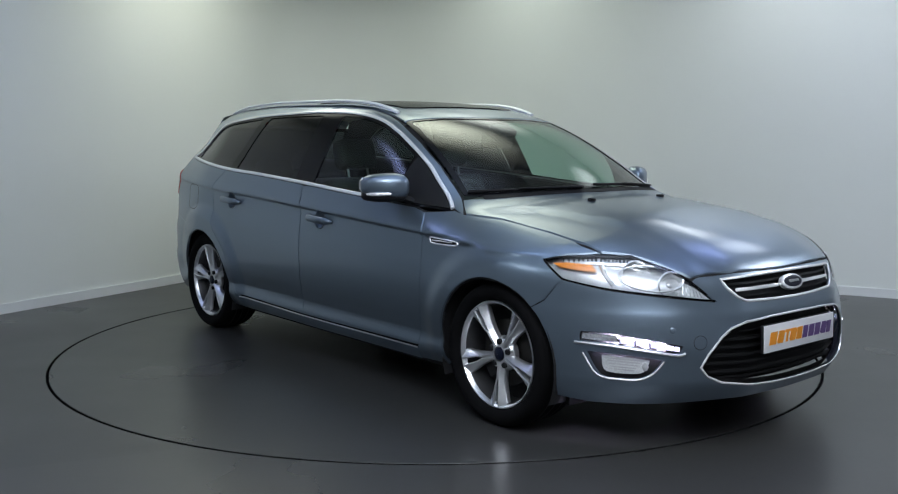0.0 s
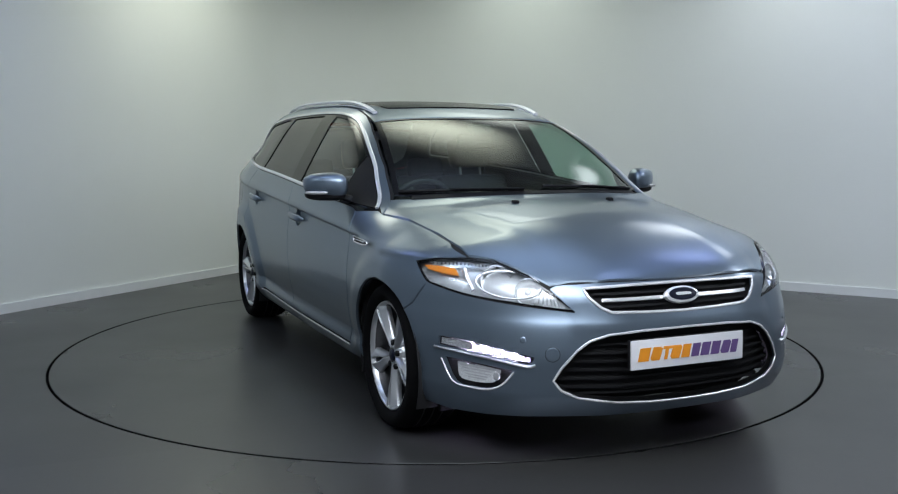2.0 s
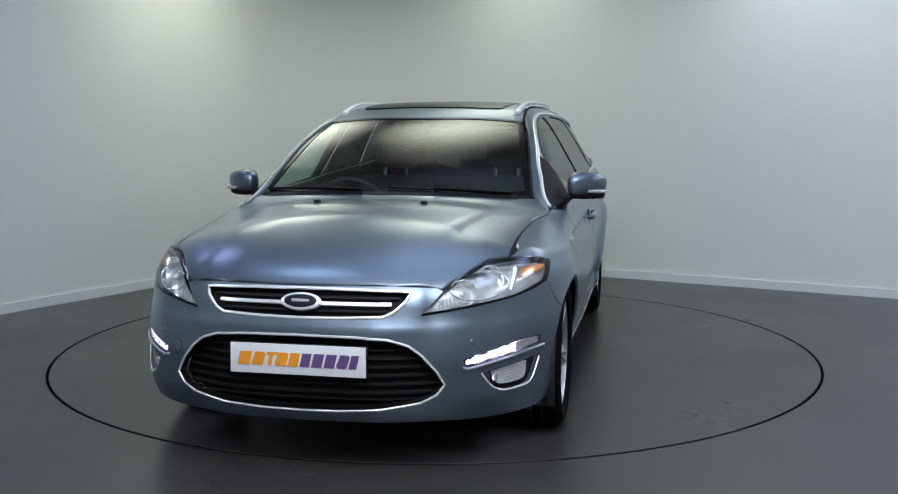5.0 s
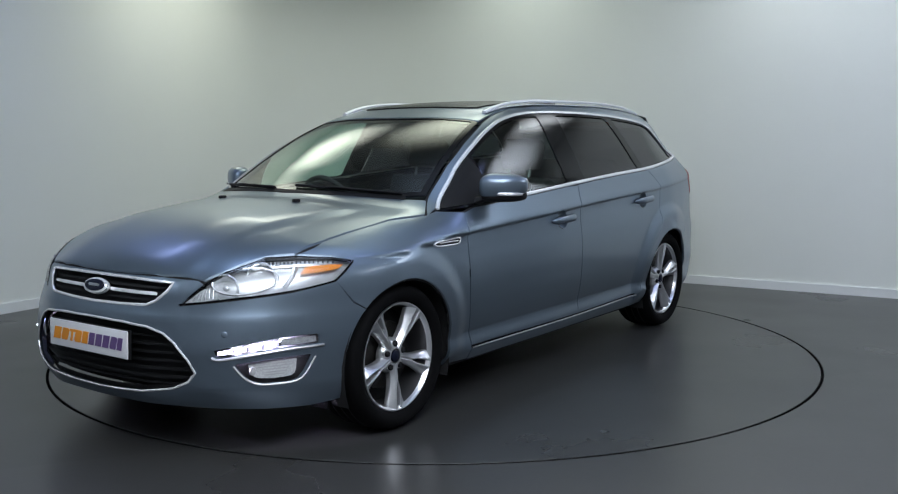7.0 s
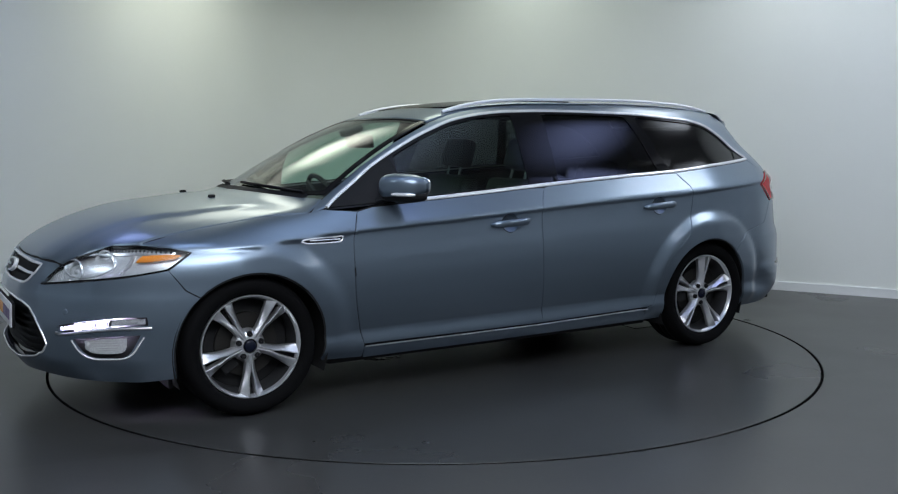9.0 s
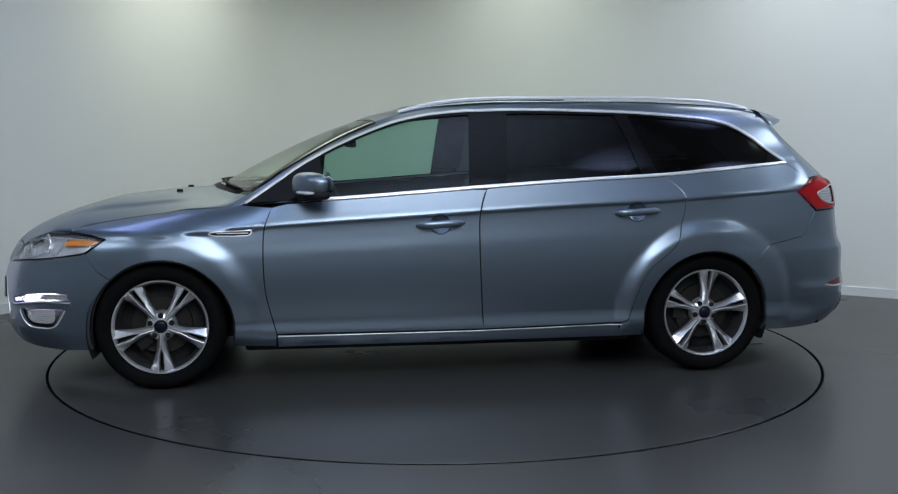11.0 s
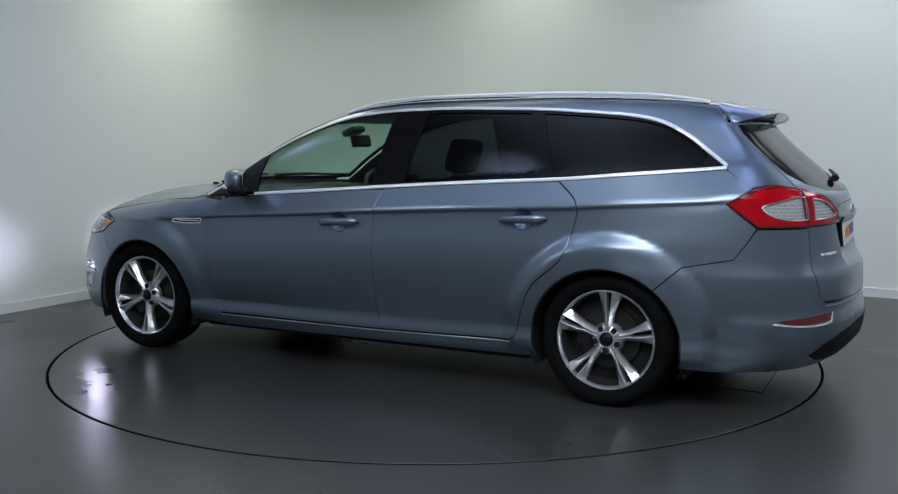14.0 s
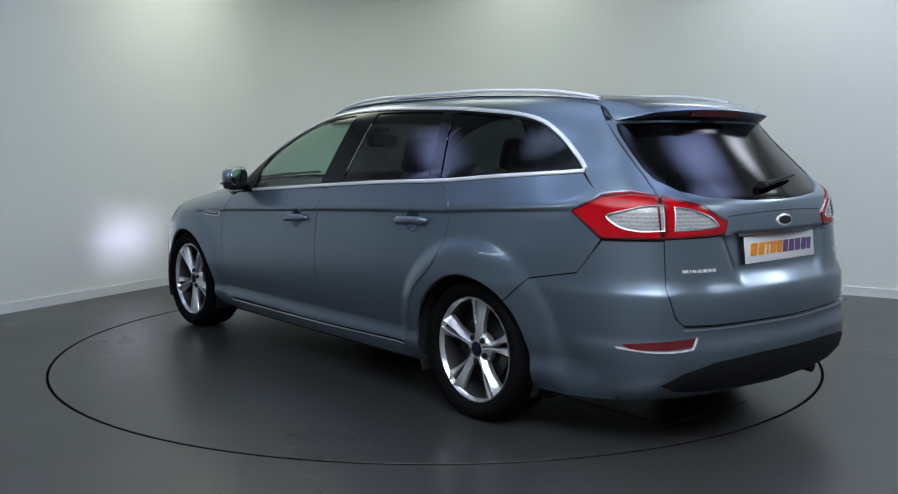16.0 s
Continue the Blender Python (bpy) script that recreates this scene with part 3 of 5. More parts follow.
def build_body(car):
    liners = []

    def skin_panel(name, mode, loop, holes=(), label="", sides=(1, -1), h=.035, mat=None, gap=.0032, off=0.0, liner=True, depth=.014):
        for s in sides:
            panel(name, mat or PAINT, car, [sheet(mode, [loop, *holes], h, off, gap, depth, s)], label)
            if liner:
                liners.append(sheet(mode, [loop, *holes], .045 if mode == "tail" else .07, -.016 if mode == "tail" else -.011, -.006, 0, s))

    # doors
    fs, bs, rs = smooth2(F_SEAM), smooth2(B_SEAM), smooth2(R_SEAM)
    xs = np.linspace(.86, -.21, 18)[1:-1]
    belt = lambda xs: [(x, BELT(x) - .010) for x in xs]
    loop = np.vstack([fs, belt(xs), bs[::-1]])
    cup = on_side(disc2(.022, .813, .050, .046))
    skin_panel("front_door", "side", on_side(loop), [cup], h=.022, gap=.0042)
    xs = np.linspace(-.24, -1.17, 18)
    cup = on_side(disc2(-1.018, .865, .050, .046))
    skin_panel("rear_door", "side", on_side(np.vstack([bs, belt(xs), rs])), [cup], h=.022, gap=.0042)
    # front wing
    loop = np.vstack([[(1.778, .683), (1.674, .757)], [(p[0], p[2] + .004) for p in LAMP_F[1:3]],
                      BONNET_EDGE[:, [0, 2]], [(1.03, .917)], fs[::-1], [(.86, .195)], arch(F_CX, 196, 47, 22), BUMPER_SEAM_F[1:2]])
    skin_panel("front_wing", "side", on_side(loop), h=.018)
    # rear quarter
    xs = np.linspace(-1.925, -1.21, 12)
    loop = np.vstack([rs, [(-.93, .20)], arch(R_CX, -16, 131, 22), BUMPER_SEAM_R[1:-1], [(-2.075, .857)], [(p[0], p[2]) for p in LAMP_R[:2]], belt(xs)])
    skin_panel("rear_quarter", "side", on_side(loop), h=.018)
    # sill
    loop = [(.853, .247), (.2, .252), (-.4, .258), (-.93, .268), (-.95, .20), (.85, .19)]
    skin_panel("sill", "side", on_side(dense(np.array(loop), .1)), sides=(1, -1))
    # pillars and cant rail
    xs = np.linspace(1.005, -1.92, 60)
    low = on_side([(x, DLO(x) + .010) for x in xs])
    up = np.array([(-1.93, .71, 1.100), (-2.035, .755, 1.026), (-2.048, .745, 1.031), (-2.13, .68, 1.039), (-2.208, .605, 1.025), (-2.127, .588, 1.094), (-2.0, .575, 1.22), (-1.898, .553, 1.32), (-1.83, .515, 1.39), (-1.5, .515, 1.42), (-1.0, .525, 1.44), (-.4, .53, 1.44),
                   (0, .535, 1.41), (.2, .55, 1.37), (.325, .573, 1.33), (.55, .612, 1.215), (.757, .648, 1.107), (.90, .68, 1.02), (.985, .703, .966), (1.09, .785, .905)])
    skin_panel("pillar_frame", "round", np.vstack([low, up]), h=.03, off=-.001)
    # bonnet
    half = np.array([(2.243, 0, .71), (2.235, .15, .71), (2.21, .33, .706), (2.165, .483, .705), (2.157, .506, .70), (2.095, .558, .738), (1.96, .640, .786), (1.868, .709, .791),
                     (1.72, .706, .82), (1.57, .708, .852), (1.31, .735, .893), (1.105, .783, .902), (1.0, .712, .96), (1.06, .62, .97), (1.15, .42, .98), (1.205, .2, .98), (1.225, 0, .98)])
    half = snap(half)
    half[7:12] = BONNET_EDGE
    skin_panel("bonnet", "top", both(half), sides=(1,), h=.03)
    # windscreen
    half = np.array([(1.205, 0, 1), (1.185, .2, 1), (1.13, .42, 1), (1.04, .60, 1), (.975, .685, .98), (.90, .668, 1.02), (.757, .638, 1.107), (.55, .600, 1.215), (.335, .556, 1.33),
                     (.36, .337, 1.36), (.385, .15, 1.36), (.39, 0, 1.36)])
    panel("windscreen", CLEAR, car, [sheet("top", [both(half)], .05, -.004, .003, 0)], "slightly green windscreen glass")
    band = inset_ring(half, .022)
    panel("windscreen_seal", GLOSS_BLACK, car, [sheet("top", [both(half), both(band)], .04, -.001, .002, .006)], "black windscreen border")
    # roof
    half = np.array([(.384, 0, 1), (.378, .15, 1), (.354, .337, 1), (.328, .552, 1), (.2, .542, 1), (0, .527, 1), (-.4, .522, 1), (-1.0, .517, 1), (-1.5, .507, 1), (-1.83, .507, 1), (-1.845, .3, 1), (-1.85, 0, 1)])
    hole = np.array([(.150, 0, 1), (.145, .3, 1), (.12, .405, 1), (-.02, .425, 1), (-.72, .43, 1), (-.75, .40, 1), (-.76, 0, 1)])
    skin_panel("roof", "top", both(half), [both(hole)], sides=(1,), h=.05)
    panel("sunroof", SUNROOF, car, [sheet("top", [both(hole)], .05, .006, .004, .02)], "dark tinted glass sunroof panel")
    half = np.array([(-1.852, 0, 1), (-1.847, .3, 1), (-1.833, .505, 1), (-1.87, .535, 1), (-1.90, .53, 1), (-1.93, .3, 1), (-1.94, 0, 1)])
    panel("roof_end", PAINT, car, [sheet("top", [both(half)], .03, -.004, 0, .02)], "body-coloured roof end under the spoiler")
    # front bumper with its openings
    lampf = np.array(LAMP_F)
    half = [(2.243, 0, .71), (2.235, .15, .71), (2.21, .33, .706), (2.165, .483, .704), (2.16, .507, .685), (2.230, .435, .606), (2.107, .64, .634), (1.95, .772, .655), (1.778, .847, .683)]
    half += on_side([BUMPER_SEAM_F[1]] + arch(F_CX, 47, -16, 12)).tolist()
    half += on_nose([(.80, .195), (.7, .198), (.5, .206), (.3, .208), (.15, .208), (0, .208)]).tolist()
    upper = on_nose([(0, .700), (.2, .699), (.36, .695), (.398, .692), (.385, .66), (.345, .622), (.31, .606), (.15, .600), (0, .598)])
    lower = on_nose([(0, .538), (.2, .535), (.33, .526), (.40, .503), (.445, .470), (.50, .405), (.527, .355), (.50, .318), (.44, .290), (.3, .268), (.15, .258), (0, .256)])
    slot = on_nose(smooth2([(.835, .484), (.78, .483), (.68, .462), (.590, .440), (.612, .418), (.70, .434), (.78, .448), (.838, .452)], 3, True, (0, 3, 7)))
    fog = on_nose(smooth2([(.826, .408), (.74, .400), (.655, .386), (.685, .338), (.715, .316), (.76, .312), (.80, .322)], 3, True, (0, 2)))
    mir = lambda lp: lp * np.array([1, -1, 1])
    skin_panel("front_bumper", "nose", both(half), [both(upper), both(lower), slot, mir(slot), fog, mir(fog)], sides=(1,), h=.03, liner=False)
    liners.append(sheet("nose", [both(half), both(upper), both(lower)], .07, -.03, -.004, 0))
    build_front(car, upper, lower, slot, fog)
    # tailgate
    seam = [(-1.898, .553, 1.325), (-2.0, .567, 1.22), (-2.127, .584, 1.094), (-2.211, .600, 1.02), (-2.255, .622, .855), (-2.277, .633, .656), (-2.31, .618, .56), (-2.335, .596, .527)]
    half = on_tail([(0, 1.33), (.3, 1.33)]).tolist() + seam + on_tail([(.45, .523), (.25, .523), (0, .523)]).tolist()
    pane = on_tail([(0, 1.324), (.3, 1.322), (.535, 1.314), (.548, 1.28), (.572, 1.13), (.568, 1.09), (.51, 1.045), (.40, 1.018), (.2, 1.004), (0, 1.0)])
    lamp2 = np.array(LAMP_R2)
    skin_panel("tailgate", "tail", both(half), [both(pane), lamp2, mir(lamp2)], sides=(1,), h=.018)
    panel("rear_window", PRIVACY, car, [sheet("tail", [both(pane)], .05, -.004, .002, .006)], "dark tinted rear window")
    # rear bumper
    half = on_tail([(0, .518), (.25, .518), (.45, .518), (.596, .521)]).tolist() + [(-2.31, .618, .56), (-2.277, .633, .656), (-2.255, .625, .852), (-2.075, .775, .852)]
    half += on_side(BUMPER_SEAM_R[3:0:-1]).tolist() + on_side(arch(R_CX, 131, 196, 12)).tolist() + on_tail([(.80, .20), (.65, .215), (.4, .225), (.2, .225), (0, .225)]).tolist()
    skin_panel("rear_bumper", "tail", both(half), sides=(1,), h=.02)
    low = on_tail([(0, .395), (.25, .392), (.48, .378), (.60, .34), (.66, .29), (.60, .262), (.4, .250), (.2, .245), (0, .245)])
    panel("rear_valance", BLACK, car, [sheet("tail", [both(low)], .04, .004, 0, .01)], "black plastic lower rear bumper insert")
    for s in (1, -1):
        panel("bumper_reflector", RED_DARK, car, [sheet("tail", [on_tail([(.765, .450), (.70, .463), (.60, .474), (.56, .478), (.575, .445), (.66, .434), (.745, .430)])], .03, .003, 0, .01, s)], "dark red bumper reflector")
    build_rear_lamps(car)
    build_glasshouse(car)
    panel("inner_shell", LINER, car, liners, "black inner panels behind the gaps")


def inset_ring(half, g):
    """The left half of a loop in the plan, drawn in by g towards its middle."""
    half = half.copy()
    c = np.array([half[:, 0].mean(), 0])
    for q in half:
        d = c - q[:2]
        d /= np.linalg.norm(d)
        q[:2] += d * g * (1.6 if q[1] > .5 else 1.0)
    half[0, 1] = half[-1, 1] = 0
    return half


def ribbon(mode, path, w, off, depth, h=.03, flip=1, chart=None):
    """A narrow strip of the skin along a path of places on it."""
    k = np.array(STRETCH[mode])
    c = chart_of(mode, path) * k
    e = np.gradient(c, axis=0)
    n = np.stack([-e[:, 1], e[:, 0]], 1)
    n /= np.maximum(np.linalg.norm(n, axis=1, keepdims=True), 1e-9)
    loop = np.vstack([c + n * w / 2, (c - n * w / 2)[::-1]]) / k
    return sheet(mode, [meet(mode, loop)], h, off, 0, depth, flip)


def frame_strip(mode, loop, w, off, depth, flip=1, h=.03):
    """A strip of the skin round a closed loop, lying outside it."""
    k = np.array(STRETCH[mode])
    c = chart_of(mode, loop) * k
    return sheet(mode, [meet(mode, inset(c, -w) / k), loop], h, off, 0, depth, flip)


def disc_on(name, mat, parent, p, n, rx, rz, thick, label="", steps=32, dome=.3):
    """A low oval button on the skin at p."""
    bm = bmesh.new()
    prof = [(0.001, thick), (.6, thick * (1 - .3 * dome)), (.92, thick * (1 - dome)), (1, thick * .4), (1, -thick)]
    lathe(bm, prof, steps)
    n = Vector(n)
    side = Vector((0, 0, 1)).cross(n).normalized() if abs(n.z) < .95 else Vector((0, 1, 0))
    up = n.cross(side)
    m = Matrix(((*[side.x * rx, n.x, up.x * rz], p[0]), (*[side.y * rx, n.y, up.y * rz], p[1]), (*[side.z * rx, n.z, up.z * rz], p[2]), (0, 0, 0, 1)))
    bm.transform(m)
    bmesh.ops.recalc_face_normals(bm, faces=bm.faces[:])
    return part(name, bm, mat, parent, label)


def flat_on(p, n):
    """A pose with y along the outward way n and z up."""
    n = Vector(n).normalized()
    side = n.cross(Vector((0, 0, 1))).normalized()
    up = side.cross(n)
    return Matrix(((side.x, n.x, up.x, p[0]), (side.y, n.y, up.y, p[1]), (side.z, n.z, up.z, p[2]), (0, 0, 0, 1)))


def bead(path, r, flip=1, closed=False, flat=1.0, lift=0.0, sides=8):
    """A half-round bar lying on the skin along a path."""
    path = np.asarray(path, float)
    if closed:
        path = np.vstack([path, path[:1]])
    n = normal_at(path * np.array([1, 1, 1]))
    pts = (path + n * lift) * np.array([1, flip, 1])
    n = n * np.array([1, flip, 1])
    bm = bmesh.new()
    rings = []
    last = len(pts) - 1
    for i, p in enumerate(pts):
        a, b = (pts[-2] if closed and i == 0 else pts[max(i - 1, 0)]), (pts[1] if closed and i == last else pts[min(i + 1, last)])
        d = Vector(b - a).normalized()
        u = Vector(n[i])
        s = d.cross(u).normalized()
        rings.append([bm.verts.new(Vector(p) + r * (math.cos(t) * s + flat * math.sin(t) * u)) for t in [2 * math.pi * j / sides for j in range(sides)]])
    for p, q in zip(rings, rings[1:]):
        for j in range(sides):
            bm.faces.new((p[j], p[(j + 1) % sides], q[(j + 1) % sides], q[j]))
    if not closed:
        bm.faces.new(rings[0])
        bm.faces.new(rings[-1][::-1])
    bmesh.ops.recalc_face_normals(bm, faces=bm.faces[:])
    return bm


def number_plate(car, p, n, tag):
    m = flat_on(p, n)
    bm = bmesh.new()
    box(bm, (-.26, -.004, -.0555), (.26, .004, .0555), .003, m)
    plate = part("number_plate", bm, PLATE, car, "white dealer show plate with orange and purple block marks", angle=30)
    bm = bmesh.new()
    box(bm, (-.264, -.016, -.058), (.264, -.0045, .058), .004, m)
    part("plate_holder", bm, BLACK, car)
    m = m @ Matrix.Diagonal((-1, 1, 1, 1))
    x = -.232
    for i, w in enumerate((.056, .050, .040, .050, .046, .044, .048, .048, .046, .038)):
        bm = bmesh.new()
        k = .012
        z0, z1 = -.025, .025
        if i in (1, 3, 8):
            prism(bm, [(x + a, z) for a, z in ((.006, z0), (w - .010, z0), (w - .004, -.012), (w + k - .006, .018), (w + k - .014, z1), (k + .004, z1), (k - .002, .010), (0, -.015))], .0062, m, .0035)
        elif i in (2,):
            prism(bm, [(x + a, z) for a, z in ((.012, z0), (.026, z0), (.034, .014), (w + k, .014), (w + k + .002, z1), (k, z1), (k - .004, .014), (.020, .014))], .0062, m, .0035)
        else:
            prism(bm, [(x, z0), (x + w - .009, z0), (x + w - .009 + k, z1), (x + k, z1)], .0062, m, .0035)
        part("plate_mark", bm, ORANGE if i < 5 else PURPLE, plate, smooth=False)
        x += w


def dense_loop(loop, h=.02):
    out = []
    for a, b in zip(loop, np.roll(loop, -1, 0)):
        if np.linalg.norm(b - a) > 1e-6:
            k = max(1, int(np.linalg.norm(b - a) / h))
            out += [a + (b - a) * i / k for i in range(k)]
    return meet("nose", chart_of("nose", np.array(out)))


def build_front(car, upper, lower, slot, fog):
    mir = np.array([1, -1, 1])
    # upper grille
    g = panel("upper_grille", BLACK, car, [sheet("nose", [both(upper)], .05, -.03, -.01, 0)], "black upper grille with a chrome bar and frame")
    part("grille_frame", bead(dense_loop(both(upper)), .0062, 1, True, .8), CHROME, g, "bright chrome frame")
    for z, mat, w, off, nm in ((.652, CHROME, .011, -.004, "grille_bar"), (.676, BLACK, .008, -.012, "grille_slat"), (.628, BLACK, .008, -.012, "grille_slat")):
        for s in (1, -1):
            ys = np.linspace(.075 if z == .652 else .0, .335 if z == .652 else .36, 10)
            panel(nm, mat, g, [ribbon("nose", on_nose([(y, z) for y in ys]), w, off, .012, flip=s)])
    p = on_nose([(0, .652)])[0]
    n = normal_at(np.array([p]))[0]
    b = disc_on("front_badge", CHROME, car, p + n * .008, n, .078, .034, .010, "chrome-rimmed dark blue oval badge")
    disc_on("badge_field", BADGE_BLUE, b, p + n * .017, n, .063, .025, .003)
    bm = bmesh.new()
    prism(bm, [(-.034, -.005), (.026, -.006), (.034, -.002), (.032, .006), (-.026, .005), (-.036, .002)], .0035, flat_on(p + n * .0195, n), 0)
    part("badge_mark", bm, SATIN, b, smooth=False)
    # lower grille
    g = panel("lower_grille", LINER, car, [sheet("nose", [both(lower)], .05, -.06, -.02, 0)], "black lower grille with slats and a thin chrome frame")
    for z in (.292, .324, .356, .388, .420, .455, .490, .518):
        reach = np.interp(z, (.27, .29, .318, .355, .405, .47, .503, .526), (.3, .44, .50, .525, .50, .445, .40, .33)) - .006
        panel("grille_slat", BLACK, g, [ribbon("nose", on_nose([(y, z) for y in np.linspace(-reach, reach, 25)]), .008, -.036, .018)])
    part("grille_frame", bead(dense_loop(both(lower)), .0048, 1, True, .8), CHROME, g, "thin chrome frame")
    number_plate(car, (2.338, 0, .448), (1, 0, .03), "front")
    # lamps in the bumper
    for s in (1, -1):
        f = np.array([1, s, 1])
        unit = panel("daytime_lamp", REFLECTOR, car, [sheet("nose", [slot], .03, -.075, -.006, 0, s)], "glowing white daytime running lamp strip")
        for a, b in ((.602, .648), (.652, .688), (.692, .726), (.730, .762)):
            q = []
            for y in np.linspace(a, b, 5):
                q.append((y, np.interp(y, (.59, .68, .78), (.438, .459, .479)) - .002))
            for y in np.linspace(b, a, 5):
                q.append((y, np.interp(y, (.612, .70, .78), (.421, .437, .451)) + .002))
            c = (a + b) / 2
            zc = np.interp(c, (.59, .68, .78), (.428, .447, .464))
            hole = on_nose([(c + dy, zc + dz) for dy, dz in ((-.011, -.007), (.011, -.007), (.011, .007), (-.011, .007))])
            panel("lamp_cell", DRL, unit, [sheet("nose", [on_nose(q), hole], .02, -.004, .0005, .010, s)])
            lamp_well(unit, hole * np.array([1, s, 1]))
        q = [(.768, .478), (.80, .480), (.832, .480), (.834, .456), (.80, .453), (.768, .449)]
        panel("lamp_end", FROST_TAIL, unit, [sheet("nose", [on_nose(q)], .02, -.008, .001, .008, s)], "unlit clear end")
        panel("lamp_cover", LENS, unit, [sheet("nose", [slot], .03, .001, .001, 0, s)])
        trim = on_nose(smooth2([(.845, .441), (.78, .438), (.70, .424), (.612, .407), (.585, .414)], 4))
        part("lamp_trim", bead(trim, .006, s, lift=.002), SATIN, car, "satin trim under the lamp strip")
        fl = panel("fog_lamp", BARREL, car, [sheet("nose", [fog], .03, -.035, -.008, 0, s)], "clear fog lamp in a dark recess with a silver edge")
        c = on_nose([(.745, .362)])[0]
        n = normal_at(np.array([c]))[0]
        inner = on_nose(smooth2([(.80, .395), (.74, .391), (.690, .382), (.700, .345), (.72, .330), (.77, .328), (.795, .340)], 3, True, (0, 2)))
        panel("fog_lens", FROST, fl, [sheet("nose", [inner], .02, -.012, 0, .01, s)])
        for z, a, b in ((.384, .705, .795), (.374, .715, .79), (.363, .72, .785), (.352, .725, .78), (.342, .73, .775)):
            panel("fog_rib", REFLECTOR_GREY, fl, [ribbon("nose", on_nose([(y, z + .06 * (y - .75)) for y in np.linspace(a, b, 6)]), .004, -.0105, .003, flip=s)])
        c = on_nose([(.703, .358)])[0]
        disc_on("fog_bulb", REFLECTOR, fl, (c - n * .014) * f, n * f, .013, .017, .006)
        edge = on_nose(smooth2([(.832, .40), (.806, .318), (.76, .306), (.715, .309), (.68, .334), (.650, .382)], 4))
        part("fog_trim", bead(edge, .0038, s), CHROME, fl)
        for y, z in ((.62, .505),):
            q = on_nose([(y, z)])[0]
            disc_on("parking_sensor", PAINT, car, q * f, normal_at(np.array([q]))[0] * f, .012, .012, .0022)
        headlamp(car, s)
    q = on_nose([(-.53, .455)])[0]
    n = normal_at(np.array([q]))[0]
    disc_on("tow_cover", LINER, car, q, n, .0285, .0285, .0008, "round painted towing eye cover", dome=.1)
    disc_on("tow_cover_face", PAINT, car, q + n * .0004, n, .0265, .0265, .0012, dome=.1)
    for s in (1, -1):
        q = meet("top", [(1.395, .252 * s)])[0]
        bm = bmesh.new()
        box(bm, (q[0] - .018, q[1] - .013, q[2] - .004), (q[0] + .014, q[1] + .013, q[2] + .013), .005)
        part("washer_jet", bm, BLACK, car, "small black washer jet")
    foot = meet("top", [(1.207 - .42 * y * y, y) for y in np.linspace(-.62, .62, 40)])
    panel("cowl", BLACK, car, [ribbon("top", foot, .034, .003, .010)], "black plastic cowl at the foot of the windscreen")
    # wipers lie along the foot of the windscreen
    for y0, y1 in ((-.10, -.66), (.60, .02)):
        ys = np.linspace(y0, y1, 14)
        x = 1.215 - .42 * ys ** 2 - .028 - .03 * np.linspace(0, 1, 14)
        pts = meet("top", np.stack([x, ys], 1)) + np.array([.0, 0, .007])
        bm = bmesh.new()
        tube(bm, pts, .008, 6)
        tube(bm, pts[:9] + np.array([.012, 0, .006]), .008, 6, .6)
        part("wiper", bm, BLACK, car, "black windscreen wiper")


def lamp_well(unit, rim):
    """A dark straight well with a diode at its bottom, which throws its light ahead."""
    foot = rim.copy()
    foot[:, 0] = rim[:, 0].min() - .028
    bm = bmesh.new()
    a, b = [bm.verts.new(q) for q in rim - np.array([.004, 0, 0])], [bm.verts.new(q) for q in foot]
    for i in range(4):
        bm.faces.new((a[i], a[(i + 1) % 4], b[(i + 1) % 4], b[i]))
    part("lamp_well", bm, LINER, unit, smooth=False)
    bm = bmesh.new()
    mid = foot.mean(0)
    bm.faces.new([bm.verts.new(mid + (q - mid) * .9 + np.array([.001, 0, 0])) for q in foot])
    part("lamp_diode", bm, DRL_SPOT, unit, smooth=False)


